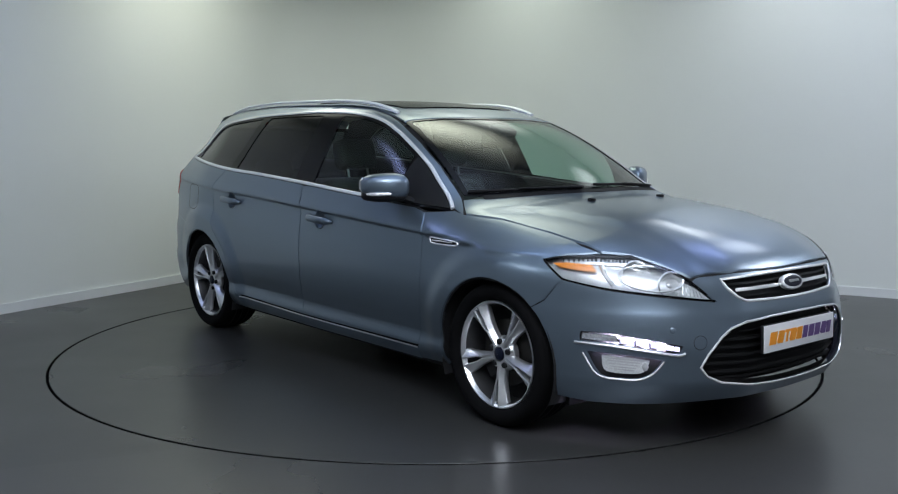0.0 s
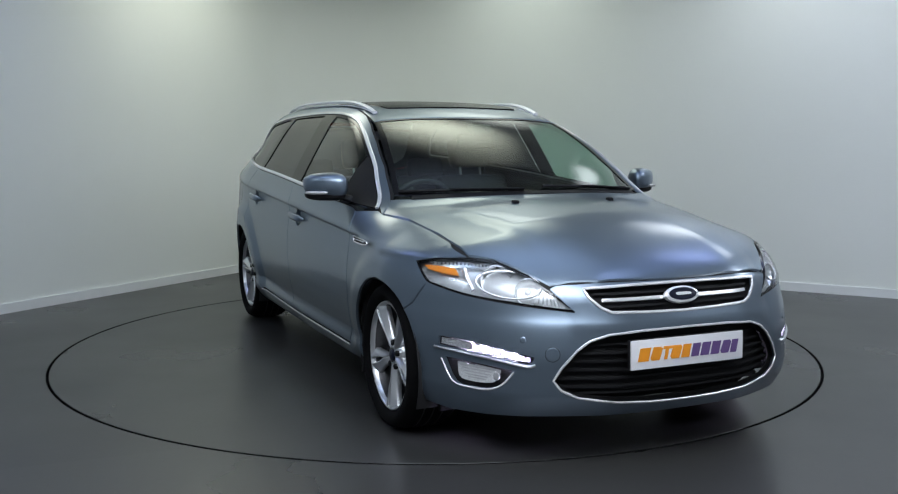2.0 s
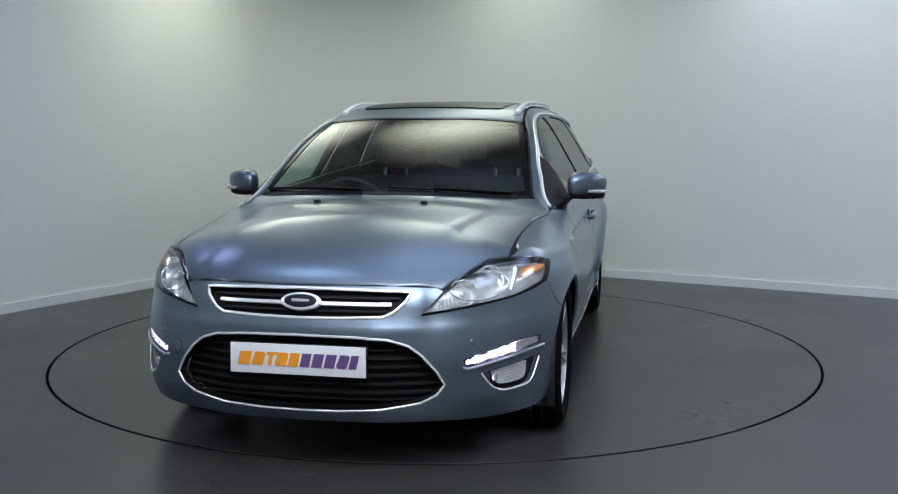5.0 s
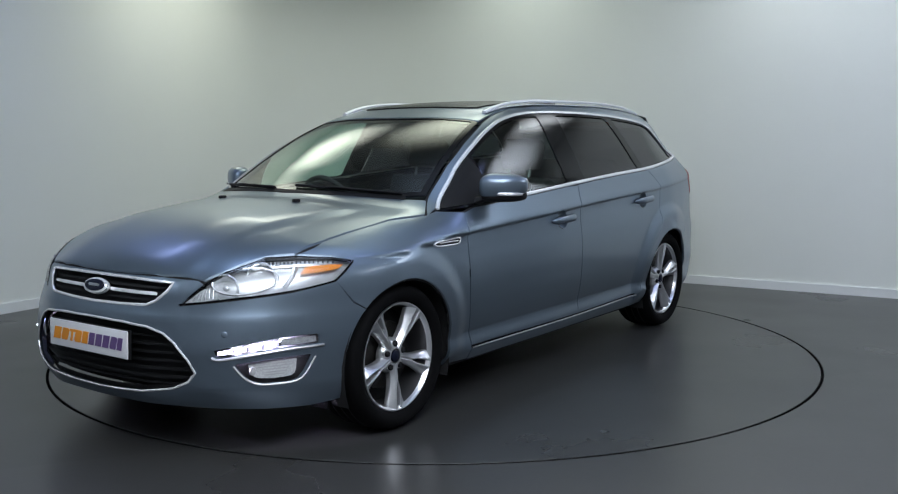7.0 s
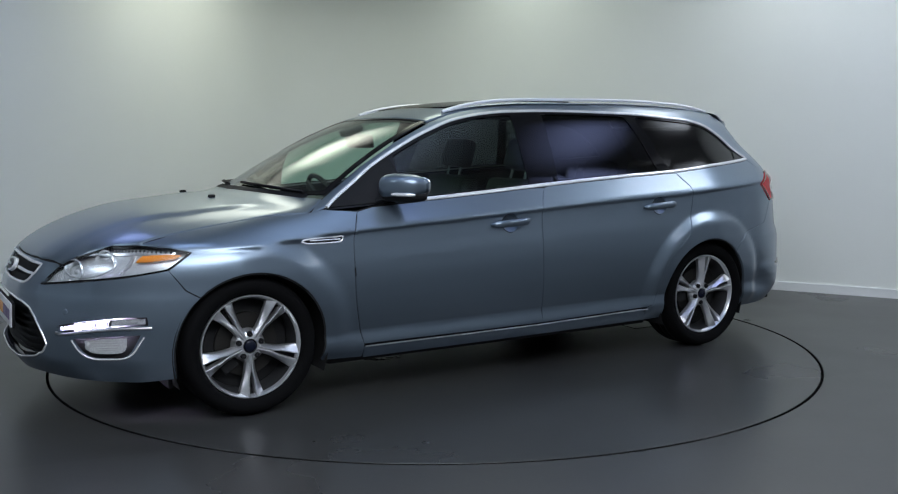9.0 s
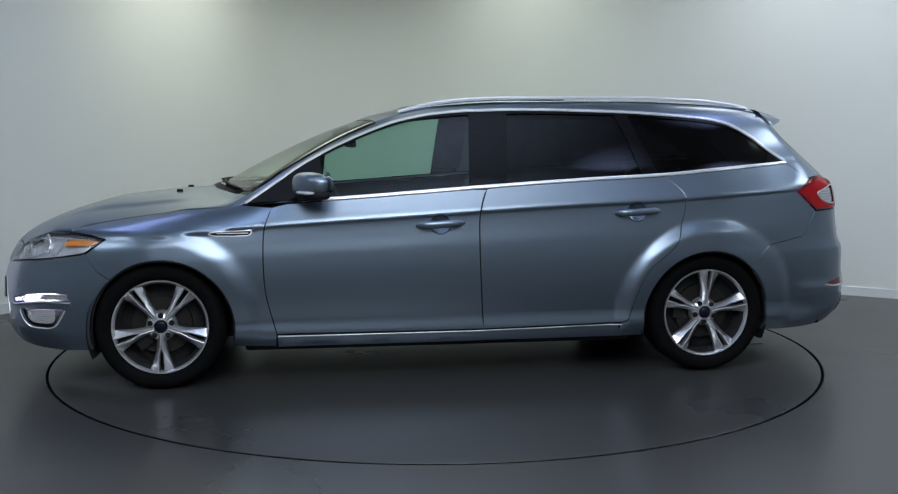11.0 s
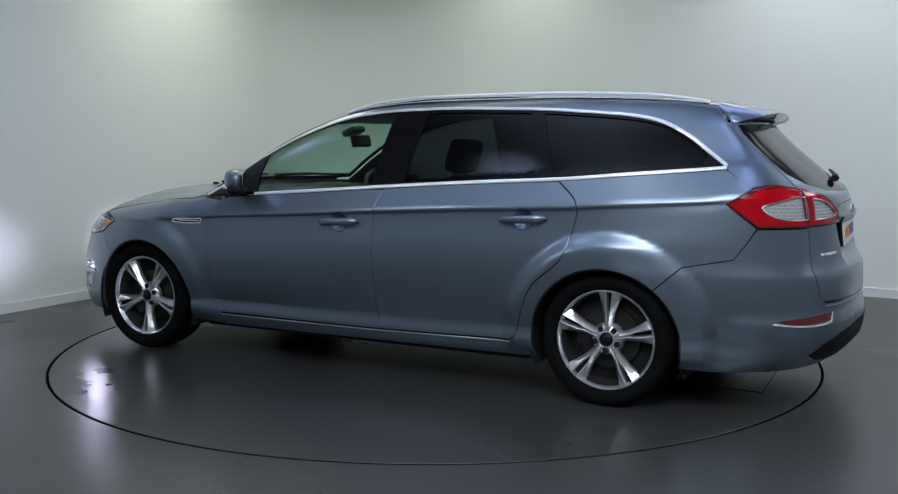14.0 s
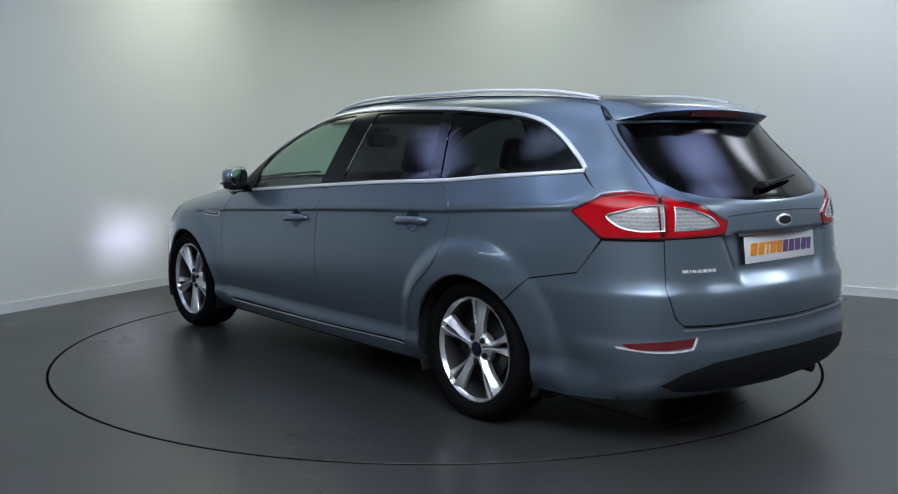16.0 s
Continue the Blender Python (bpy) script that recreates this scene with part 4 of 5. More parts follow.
def headlamp(car, s):
    f = np.array([1, s, 1])
    lamp = np.array(LAMP_F)
    unit = panel("headlamp", REFLECTOR_GREY, car, [sheet("lamp", [lamp], .03, -.034, -.012, 0, s)], "clear headlamp with chrome bowls and an amber indicator")
    panel("headlamp_rim", GLOSS_BLACK, unit, [sheet("lamp", [inset_loop("lamp", lamp, .002), inset_loop("lamp", lamp, .0075)], .02, .002, 0, .012, s)])
    panel("headlamp_lens", LENS, unit, [sheet("lamp", [inset_loop("lamp", lamp, .004)], .025, .0025, .002, 0, s)])
    at = lambda x, y, z, d: (np.array([x, y, z]) - d * normal_at(np.array([[x, y, z]]))[0]) * f
    look_out = Vector((.80, .45 * s, .10))
    for (x, y, z), r, mat in (((2.00, .655, .715), .058, REFLECTOR), ((2.115, .575, .680), .050, REFLECTOR)):
        bm = bmesh.new()
        lathe(bm, [(r * 1.06, .010), (r, .014), (r * .92, .0), (r * .7, -.014), (r * .4, -.022), (.004, -.026)], 32, flat_on(at(x, y, z, .014), look_out))
        part("lamp_bowl", bm, mat, unit, "chrome reflector bowl")
        bm = bmesh.new()
        bmesh.ops.create_uvsphere(bm, u_segments=16, v_segments=8, radius=r * .36)
        bm.transform(flat_on(at(x, y, z, .030), look_out))
        part("lamp_bulb", bm, REFLECTOR if r > .055 else REFLECTOR_GREY, unit)
    bar2 = on_nose([(.838, .750), (.815, .754), (.79, .753), (.768, .751), (.770, .726), (.79, .727), (.815, .731), (.836, .738)])
    panel("indicator", AMBER, unit, [sheet("lamp", [bar2], .02, -.010, 0, .012, s)], "amber indicator lens")
    bm = bmesh.new()
    a, b = at(1.90, .75, .760, .02), at(1.96, .74, .672, .02)
    tube(bm, [a, (a + b) / 2 - np.array([.012, 0, 0]), b], .010, 8)
    part("lamp_divider", bm, REFLECTOR, unit)
    up = on_nose([(.82, .766), (.75, .776), (.66, .775), (.60, .762), (.60, .752), (.66, .762), (.75, .764), (.82, .757)])
    panel("lamp_brow", REFLECTOR, unit, [sheet("lamp", [up], .02, -.014, 0, .015, s)])
    ring = on_nose(disc2(.632, .703, .098, .050, 32))
    part("bowl_frame", bead(ring, .0042, s, True, lift=-.010), REFLECTOR, unit, "bright oval frame round the bowls")
    for y in np.linspace(.815, .645, 18):
        q = on_nose([(y, np.interp(y, (.60, .66, .75, .82), (.757, .768, .770, .762)))])[0]
        bm = bmesh.new()
        box(bm, (-.003, -.004, -.005), (.003, .003, .005), .001, flat_on((q - normal_at(np.array([q]))[0] * .010) * f, look_out), 1)
        part("brow_tooth", bm, LINER, unit, smooth=False)
    for u in np.linspace(.15, .85, 6):
        q = on_nose([(.57 - .10 * u, .642 - .018 * u), (.555 - .075 * u, .69 - .05 * u)])
        part("tip_rib", bead(q, .0022, s, lift=-.012), REFLECTOR, unit)
    tip = on_nose([(.545, .695), (.50, .668), (.455, .618), (.52, .622), (.57, .640)])
    panel("lamp_tip", FROST, unit, [sheet("lamp", [tip], .02, -.016, 0, .012, s)])


def inset_loop(mode, loop, g):
    k = np.array(STRETCH[mode])
    return meet(mode, inset(chart_of(mode, loop) * k, g) / k)


def build_rear_lamps(car):
    clear1 = on_tail(smooth2([(.768, .947), (.735, .968), (.68, .986), (.622, .991), (.632, .893), (.70, .890), (.745, .906)], 4, True, (3, 4)))
    clear2 = on_tail(smooth2([(.583, .984), (.52, .972), (.45, .945), (.408, .915), (.42, .901), (.50, .894), (.597, .890)], 4, True, (0, 6)))
    for s in (1, -1):
        for shape, clear, tone in ((LAMP_R, clear1, "outer"), (LAMP_R2, clear2, "inner")):
            base = panel("tail_lamp", RED, car, [sheet("tail", [np.array(shape), clear], .025, .004, .003, .016, s)], "red tail lamp with a clear ribbed middle")
            panel("lamp_edge", RED_DARK, base, [sheet("tail", [inset_loop("tail", np.array(shape), .004), inset_loop("tail", np.array(shape), .013)], .02, .0052, 0, .003, s)], "darker red lamp edge")
            panel("lamp_window", FROST_TAIL, base, [sheet("tail", [clear], .02, -.004, -.001, 0, s)], "clear ribbed lens")
            part("lamp_bezel", bead(clear, .0032, s, True, lift=.003), SATIN, base, "thin chrome bezel")
            panel("lamp_back", LINER, base, [sheet("tail", [np.array(shape)], .05, -.03, -.004, 0, s)])
            for z in (.905, .92, .935, .95, .965):
                ys = np.linspace(.628, .75 if z > .91 else .72, 8) if shape is LAMP_R else np.linspace(.44 if z < .94 else .50, .585, 8)
                keep = [(y, z) for y in ys]
                panel("lens_rib", FROST, base, [ribbon("tail", on_tail(keep), .004, -.0005, .005, .03, s)])
    # high brake lamp and spoiler
    ys = np.linspace(-.532, .532, 33)
    bm = bmesh.new()
    rows = []
    for y in ys:
        a = abs(y) / .532
        front = meet("top", [(-1.848 - .004 * (1 - a), y * .93)])[0]
        tip = Vector((-2.052 + .04 * a ** 2 + .09 * max(0, a - .82) / .18, y, 1.380 - .030 * a ** 2 - .02 * max(0, a - .8) / .2))
        mid = Vector(((front[0] + tip.x) / 2, y, (front[2] + tip.z) / 2 + .006))
        low = Vector((tip.x + .012, y, tip.z - .030 + .012 * a))
        root = Vector((-1.925 + .02 * a, y, 1.328 - .004 * a))
        rows.append([bm.verts.new(v) for v in (Vector((front[0], y, front[2] - .0005)), mid, tip, tip + Vector((-.004, 0, -.006)), low, root)])
    for p, q in zip(rows, rows[1:]):
        for j in range(5):
            bm.faces.new((p[j], q[j], q[j + 1], p[j + 1]))
    bm.faces.new(rows[0])
    bm.faces.new(rows[-1][::-1])
    bmesh.ops.recalc_face_normals(bm, faces=bm.faces[:])
    spoiler = part("spoiler", bm, PAINT, car, "body-coloured roof spoiler", angle=50)
    bm = bmesh.new()
    rows = []
    for y in np.linspace(-.17, .17, 12):
        a = abs(y) / .552
        x, z = -2.052 + .04 * a * a, 1.380 - .030 * a * a
        rows.append([bm.verts.new(v) for v in ((x - .007, y, z - .006), (x + .008, y, z - .034), (x + .03, y, z - .034), (x + .03, y, z - .006))])
    for p, q in zip(rows, rows[1:]):
        for j in range(4):
            bm.faces.new((p[j], q[j], q[(j + 1) % 4], p[(j + 1) % 4]))
    bm.faces.new(rows[0])
    bm.faces.new(rows[-1][::-1])
    bmesh.ops.recalc_face_normals(bm, faces=bm.faces[:])
    part("brake_lamp", bm, RED_DARK, spoiler, "unlit dark red high brake lamp")
    # tailgate furniture
    p = on_tail([(0, .912)])[0]
    n = normal_at(np.array([p]))[0]
    b = disc_on("rear_badge", CHROME, car, p + n * .001, n, .058, .025, .006, "chrome-rimmed dark blue oval badge")
    disc_on("badge_field", BADGE_BLUE, b, p + n * .0064, n, .046, .018, .002)
    number_plate(car, (-2.385, 0, .800), (-1, 0, .12), "rear")
    seam = on_tail([(y, .952 - .03 * (abs(y) / .35) ** 2 * .4) for y in np.linspace(-.345, .345, 20)])
    panel("tailgate_groove", LINER, car, [ribbon("tail", seam, .003, .0008, .001)], "fine shut line across the tailgate")
    lip = on_tail([(y, .879) for y in np.linspace(-.30, .30, 16)])
    panel("tailgate_grip", PAINT, car, [ribbon("tail", lip, .014, .016, .02)], "body-coloured grip over the plate recess")
    x = .585
    for w in (.026, .008, .018, .020, .020, .018, .018):
        q = on_tail([(x - w / 2, .735)])[0]
        bm = bmesh.new()
        prism(bm, [(-w / 2, -.006), (w / 2 - .002, -.006), (w / 2, .006), (-w / 2 + .002, .006)], .0028, flat_on(q, normal_at(np.array([q]))[0]), -.002)
        part("badge_bar", bm, CHROME, car, "small chrome model mark", smooth=False)
        x -= w + .003
    for w, x in ((.022, -.50), (.022, -.53), (.014, -.555)):
        q = on_tail([(x, .752)])[0]
        bm = bmesh.new()
        prism(bm, [(-w / 2, -.008), (w / 2, -.008), (w / 2, .008), (-w / 2, .008)], .0028, flat_on(q, normal_at(np.array([q]))[0]), -.002)
        part("badge_bar", bm, CHROME, car, "small chrome model mark", smooth=False)
    pts = on_tail([(y, 1.052 + .004 * i) for i, y in enumerate(np.linspace(.06, -.30, 9))]) + np.array([-.018, 0, .004])
    bm = bmesh.new()
    tube(bm, pts, .011, 8, .8, taper=[1.9, 1.7, 1.4, 1.1, 1, .9, .8, .7, .5])
    part("rear_wiper", bm, BLACK, car, "black rear wiper arm")
    edge = on_tail([(y, .510) for y in np.linspace(-.60, .60, 30)])
    panel("bumper_step", SATIN, car, [ribbon("tail", edge, .006, .004, .008)], "fine bright edge on top of the rear bumper")
    for s in (1, -1):
        edge = on_tail([(.775, .438), (.72, .427), (.64, .427), (.575, .436), (.553, .480)])
        panel("reflector_trim", CHROME, car, [ribbon("tail", round_path(edge, 4, False, (3,)), .006, .005, .008, flip=s)], "chrome edge of the reflector")
    for y in (.60, .25, -.25, -.60):
        q = on_tail([(y, .425)])[0]
        disc_on("parking_sensor", PAINT, car, q, normal_at(np.array([q]))[0], .012, .012, .0022)


def build_glasshouse(car):
    fuel_flap(car)
    xs = np.linspace(.995, -1.915, 70)
    top = [(x, DLO(x) + .004) for x in xs]
    low = [(x, BELT(x) - .004) for x in xs[::-1]]
    dlo = on_side(np.vstack([top, low]))
    lid, sill = (lambda x: DLO(x) - .012), (lambda x: BELT(x) + .012)
    front = [(x, lid(x)) for x in np.linspace(.60, -.165, 22)] + [(-.150, 1.20), (-.135, sill(-.135))] + [(x, sill(x)) for x in np.linspace(-.1, .60, 10)] + [(.612, 1.06)]
    rear = [(x, lid(x)) for x in np.linspace(-.37, -.955, 12)] + [(-1.005, 1.25), (-1.058, sill(-1.058))] + [(x, sill(x)) for x in np.linspace(-1.0, -.335, 10)]
    quarter = [(x, lid(x) if x > -1.8 else lid(x) - .004) for x in np.linspace(-1.03, -1.835, 22)] + [(x, sill(x)) for x in np.linspace(-1.80, -1.15, 10)] + [(-1.135, 1.10)]
    panes = [on_side(q) for q in (front, rear, quarter)]
    rail = on_side([(x, DLO(x) + .006) for x in np.linspace(1.004, -1.924, 90)])
    belt = on_side([(x, BELT(x) - .002) for x in np.linspace(.615, -1.925, 60)])
    for s in (1, -1):
        panel("window_frame", GLOSS_BLACK, car, [sheet("side", [dlo, *panes], .03, -.003, 0, 0, s)], "gloss black window frames and pillars")
        for nm, q, mat, lb in (("front_window", panes[0], GREEN, "slightly green front door window"), ("rear_window", panes[1], PRIVACY, "dark privacy rear door window"), ("quarter_window", panes[2], PRIVACY, "dark privacy rear quarter window")):
            panel(nm, mat, car, [sheet("side", [q], .05, -.008, -.004, 0, s)], lb)
        part("roof_trim", bead(rail, .0105, s, flat=.6), CHROME, car, "bright chrome strip over the side windows")
        part("belt_trim", bead(belt, .0100, s, flat=.6), CHROME, car, "bright chrome strip under the side windows")
        line = on_side([(x, .252 + .006 * (.85 - x) / 1.8 + .012 * max(0, (-x - .2)) / .75) for x in np.linspace(.85, -.95, 30)])
        part("sill_trim", bead(line, .0038, s, lift=.002), SATIN, car, "thin bright strip along the sill")
        sail = [(x, DLO(x) - .004) for x in np.linspace(.985, .625, 10)] + [(.612, BELT(.612) + .008)] + [(x, BELT(x) + .006) for x in np.linspace(.66, .975, 8)]
        panel("mirror_sail", BLACK, car, [sheet("side", [on_side(sail)], .03, .001, 0, .003, s)], "matt black corner panel behind the door mirror")
        # wing vent
        shape = on_side(smooth2([(1.178, .778), (1.15, .788), (.99, .795), (.972, .790), (.975, .778), (1.0, .768), (1.14, .768)], 4, True, (0,)))
        vent = panel("wing_vent", BLACK, car, [sheet("side", [shape], .02, .0015, 0, .004, s)], "black side vent with chrome blades")
        part("vent_frame", bead(shape, .0042, s, True), CHROME, vent)
        part("vent_blade", bead(on_side([(x, .7815) for x in np.linspace(1.14, .985, 8)]), .003, s, lift=.002), CHROME, vent)
        # handles
        for x, z, d in ((.022, .814, .056), (-1.018, .866, .050)):
            v, n, t = sheet("side", [on_side(disc2(x, z - .001, .050, .046))], .009, 0, -.0005, 0, s)
            r = np.clip(np.hypot((v[:, 0] - x) / .050, (v[:, 2] - z + .001) / .046), 0, 1)
            v = v - n * (.021 * (1 - r ** 2.2))[:, None]
            bm = bmesh.new()
            vs = [bm.verts.new(q) for q in v]
            for q in t:
                bm.faces.new([vs[i] for i in q])
            part("handle_cup", bm, PAINT, car, "hollow behind the door handle", angle=80)
            pts = on_side([(x + a, z - .058 * a) for a in np.linspace(.122, -.122, 15)])
            nn = normal_at(pts)
            lift = np.array([.004 + .030 * (1 - abs(i / 7 - 1) ** 4) for i in range(15)])
            pts = (pts + nn * lift[:, None]) * np.array([1, s, 1])
            bm = bmesh.new()
            tube(bm, pts, .019, 12, .62, up=Vector((0, 1, 0)), taper=[.35, .75] + [1] * 11 + [.75, .35])
            part("door_handle", bm, PAINT, car, "body-coloured bar door handle", angle=80)
        mirror(car, s)
        # roof rail
        xs = np.linspace(.20, -1.79, 40)
        yy = np.interp(xs, (-1.79, -1.2, -.4, .2), (.475, .515, .53, .505))
        base = meet("top", np.stack([xs, yy], 1))
        u = np.linspace(0, 1, 40)
        rise = .018 * np.minimum(1, np.minimum(u / .16, (1 - u) / .14)) ** .7
        bm = bmesh.new()
        tube(bm, (base + np.stack([0 * u, 0 * u, rise + .005], 1)) * np.array([1, s, 1]), .0155, 10, .62)
        part("roof_rail", bm, RAIL, car, "polished silver roof rail")
        bm = bmesh.new()
        tube(bm, (base + np.stack([0 * u, 0 * u, 0 * u + .001], 1)) * np.array([1, s, 1]), .016, 6, .25)
        part("rail_base", bm, RAIL, car)


def fuel_flap(car):
    """On the right rear quarter, seen as a fine joint."""
    x, z, rx, rz = -1.60, .865, .085, .080
    ring = [(x + rx * math.copysign(abs(math.cos(t)) ** .45, math.cos(t)), z + rz * math.copysign(abs(math.sin(t)) ** .45, math.sin(t))) for t in [2 * math.pi * i / 40 for i in range(40)]]
    loop = on_side(ring)
    panel("fuel_flap", LINER, car, [frame_strip("side", loop, .0035, .0006, .001, -1, .02)], "fine joint round the fuel flap")


def mirror(car, s):
    c = Vector((.665, .932 * s, 1.020))
    bm = bmesh.new()
    bmesh.ops.create_uvsphere(bm, u_segments=32, v_segments=20, radius=1)
    for v in bm.verts:
        d = v.co
        q = [math.copysign(abs(a) ** .68, a) for a in d]
        y = q[1] * s
        x = q[0] * (.080 if q[0] > 0 else .055) * (1 - .25 * max(0, y) ** 2) - .046 * y
        z = q[2] * (.062 - .010 * y) + .004 * y
        v.co = c + Vector((max(x, -.052 - .046 * y), y * .096 * s, z))
    shell = part("door_mirror", bm, PAINT, car, "body-coloured door mirror on a black foot", angle=60)
    bm = bmesh.new()
    bmesh.ops.create_uvsphere(bm, u_segments=24, v_segments=12, radius=1)
    for v in bm.verts:
        q = [math.copysign(abs(a) ** .7, a) for a in v.co]
        v.co = c + Vector((q[0] * .066 + .002 - .046 * q[1] * s, q[1] * .088, min(q[2] * .030, .020) - .046))
    part("mirror_underside", bm, BLACK, shell)
    bm = bmesh.new()
    bmesh.ops.create_uvsphere(bm, u_segments=24, v_segments=12, radius=1)
    for v in bm.verts:
        q = [math.copysign(abs(a) ** .6, a) for a in v.co]
        v.co = c + Vector((q[0] * .004 - .0535 - .046 * s * q[1], q[1] * .078, q[2] * .047))
    part("mirror_glass", bm, material_mirror(), shell, "mirror glass")
    bm = bmesh.new()
    pts = [c + Vector((.078 - .064 * t - .04 * max(0, t - .75) * 2, s * (.01 + .086 * t), -.034 - .002 * t)) for t in np.linspace(0, 1, 9)]
    tube(bm, pts, .009, 8, 1.0, taper=[.5, .9, 1, 1, 1, 1, 1, .9, .6])
    part("mirror_indicator", bm, FROST, shell, "clear indicator strip")
    bm = bmesh.new()
    a = Vector((.735, .79 * s, .945))
    tube(bm, [a + Vector((.02, -.01 * s, -.01)), a + Vector((0, .035 * s, .006)), c + Vector((.012, -.055 * s, -.045)), c + Vector((.005, 0, -.048))], .034, 10, .55)
    part("mirror_foot", bm, BLACK, shell)


def material_mirror():
    return bpy.data.materials.get("mirror_silver") or material("mirror_silver", (.85, .87, .88), .02, 1.0)


def build_wheel():
    """One alloy wheel, its outer face towards +y, hub on the axle."""
    bm = bmesh.new()
    lathe(bm, [(.243, .004), (.241, .010), (.236, .010), (.231, .003), (.226, -.010), (.227, -.014), (.243, -.010)], 64, closed=True)
    bmesh.ops.recalc_face_normals(bm, faces=bm.faces[:])
    wheel = finish("wheel", bm, ALLOY, None, "five twin-spoke silver alloy wheel with a black tyre", angle=35)
    # the barrel's dark colour carries the shade between the spokes
    bm = bmesh.new()
    lathe(bm, [(.226, -.010), (.220, -.030), (.213, -.09), (.213, -.17), (.240, -.20), (.245, -.20)], 64)
    part("rim_barrel", bm, BARREL, wheel, "inner barrel of the rim, coloured dark for the shade inside the wheel", angle=35)
    bm = bmesh.new()
    tyre = [(.243, -.002), (.247, .010), (.256, .020), (.272, .028), (.290, .030), (.304, .024), (.314, .012), (.3205, -.004), (.3245, -.022), (.325, -.05), (.325, -.15), (.3245, -.175), (.318, -.20), (.300, -.222), (.272, -.226), (.245, -.205)]
    lathe(bm, tyre, 72, closed=True)
    bmesh.ops.recalc_face_normals(bm, faces=bm.faces[:])
    part("tyre", bm, RUBBER, wheel, "black rubber tyre", angle=50)
    for q in (-.055, -.10, -.145):
        bm = bmesh.new()
        lathe(bm, [(.3256, q - .004), (.3256, q + .004)], 64)
        part("tread_groove", bm, LINER, wheel)
    # added disc, its black stands for the shade behind the spokes
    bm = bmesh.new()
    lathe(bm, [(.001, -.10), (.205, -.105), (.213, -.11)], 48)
    part("spoke_shade", bm, WHEEL_SHADE, wheel, "black disc standing for the shade behind the spokes")
    bm = bmesh.new()
    lathe(bm, [(.075, -.072), (.150, -.072), (.152, -.076), (.152, -.09), (.075, -.09)], 48, closed=True)
    bmesh.ops.recalc_face_normals(bm, faces=bm.faces[:])
    part("brake_disc", bm, DISC, wheel, "steel brake disc")
    bm = bmesh.new()
    box(bm, (.085, -.09, -.05), (.165, -.055, .05), .012)
    part("brake_caliper", bm, WHEEL_SHADE, wheel)

    def dish(co):
        r = math.hypot(co.x, co.z)
        co.y += -.026 * (1 - min(1, r / .235)) ** 1.2

    for i in range(5):
        bm = bmesh.new()
        for side in (1, -1):
            # (height up the spoke, outer edge, slot edge)
            rows = []
            for z, xo, xi in ((.040, .024, 0), (.062, .023, 0), (.090, .0235, 0), (.115, .0265, 0), (.125, .0285, .003), (.150, .0345, .0085), (.185, .046, .0105), (.210, .055, .0115), (.230, .0635, .0125), (.2385, .066, .0125)):
                ridge = xi + .0065
                low = -.010 - .004 * step(.10, .2, z)
                rows.append([bm.verts.new((x * side, y, z)) for x, y in ((xo, -.034), (xo, low - .004), (xo - .0025, low + .002), (ridge, .010), (xi + .0015, .0085), (xi, .002 if xi == 0 else .004), (xi, -.034))])
            for p, q in zip(rows, rows[1:]):
                for k in range(7):
                    bm.faces.new((p[k], q[k], q[(k + 1) % 7], p[(k + 1) % 7]))
            bm.faces.new(rows[0])
            bm.faces.new(rows[-1])
        bmesh.ops.remove_doubles(bm, verts=bm.verts[:], dist=1e-5)
        bmesh.ops.triangulate(bm, faces=[f for f in bm.faces if len(f.verts) > 4])
        bmesh.ops.recalc_face_normals(bm, faces=bm.faces[:])
        for v in bm.verts:
            dish(v.co)
        bm.transform(pose(0, 0, 0, 0, 72 * i, 0))
        part("spoke", bm, ALLOY, wheel, angle=25)
    bm = bmesh.new()
    lathe(bm, [(.034, -.012), (.045, -.013), (.066, -.022), (.080, -.04), (.080, -.06)], 40)
    bmesh.ops.recalc_face_normals(bm, faces=bm.faces[:])
    part("hub", bm, ALLOY, wheel)
    bm = bmesh.new()
    lathe(bm, [(.001, -.003), (.020, -.004), (.0265, -.008), (.028, -.016)], 32)
    part("hub_cap", bm, BADGE_BLUE, wheel, "dark blue hub cap")
    for i in range(5):
        a = radians(72 * i + 36 + 90)
        bm = bmesh.new()
        lathe(bm, [(.001, -.006), (.0115, -.007), (.0135, -.010), (.0135, -.03)], 10, Matrix.Translation((.056 * math.cos(a), 0, .056 * math.sin(a))))
        part("wheel_bolt", bm, BLACK, wheel)
        bm = bmesh.new()
        lathe(bm, [(.0115, -.0215), (.016, -.0195), (.0175, -.022), (.0175, -.05)], 14, Matrix.Translation((.056 * math.cos(a), 0, .056 * math.sin(a))))
        part("bolt_seat", bm, ALLOY, wheel)
    return wheel


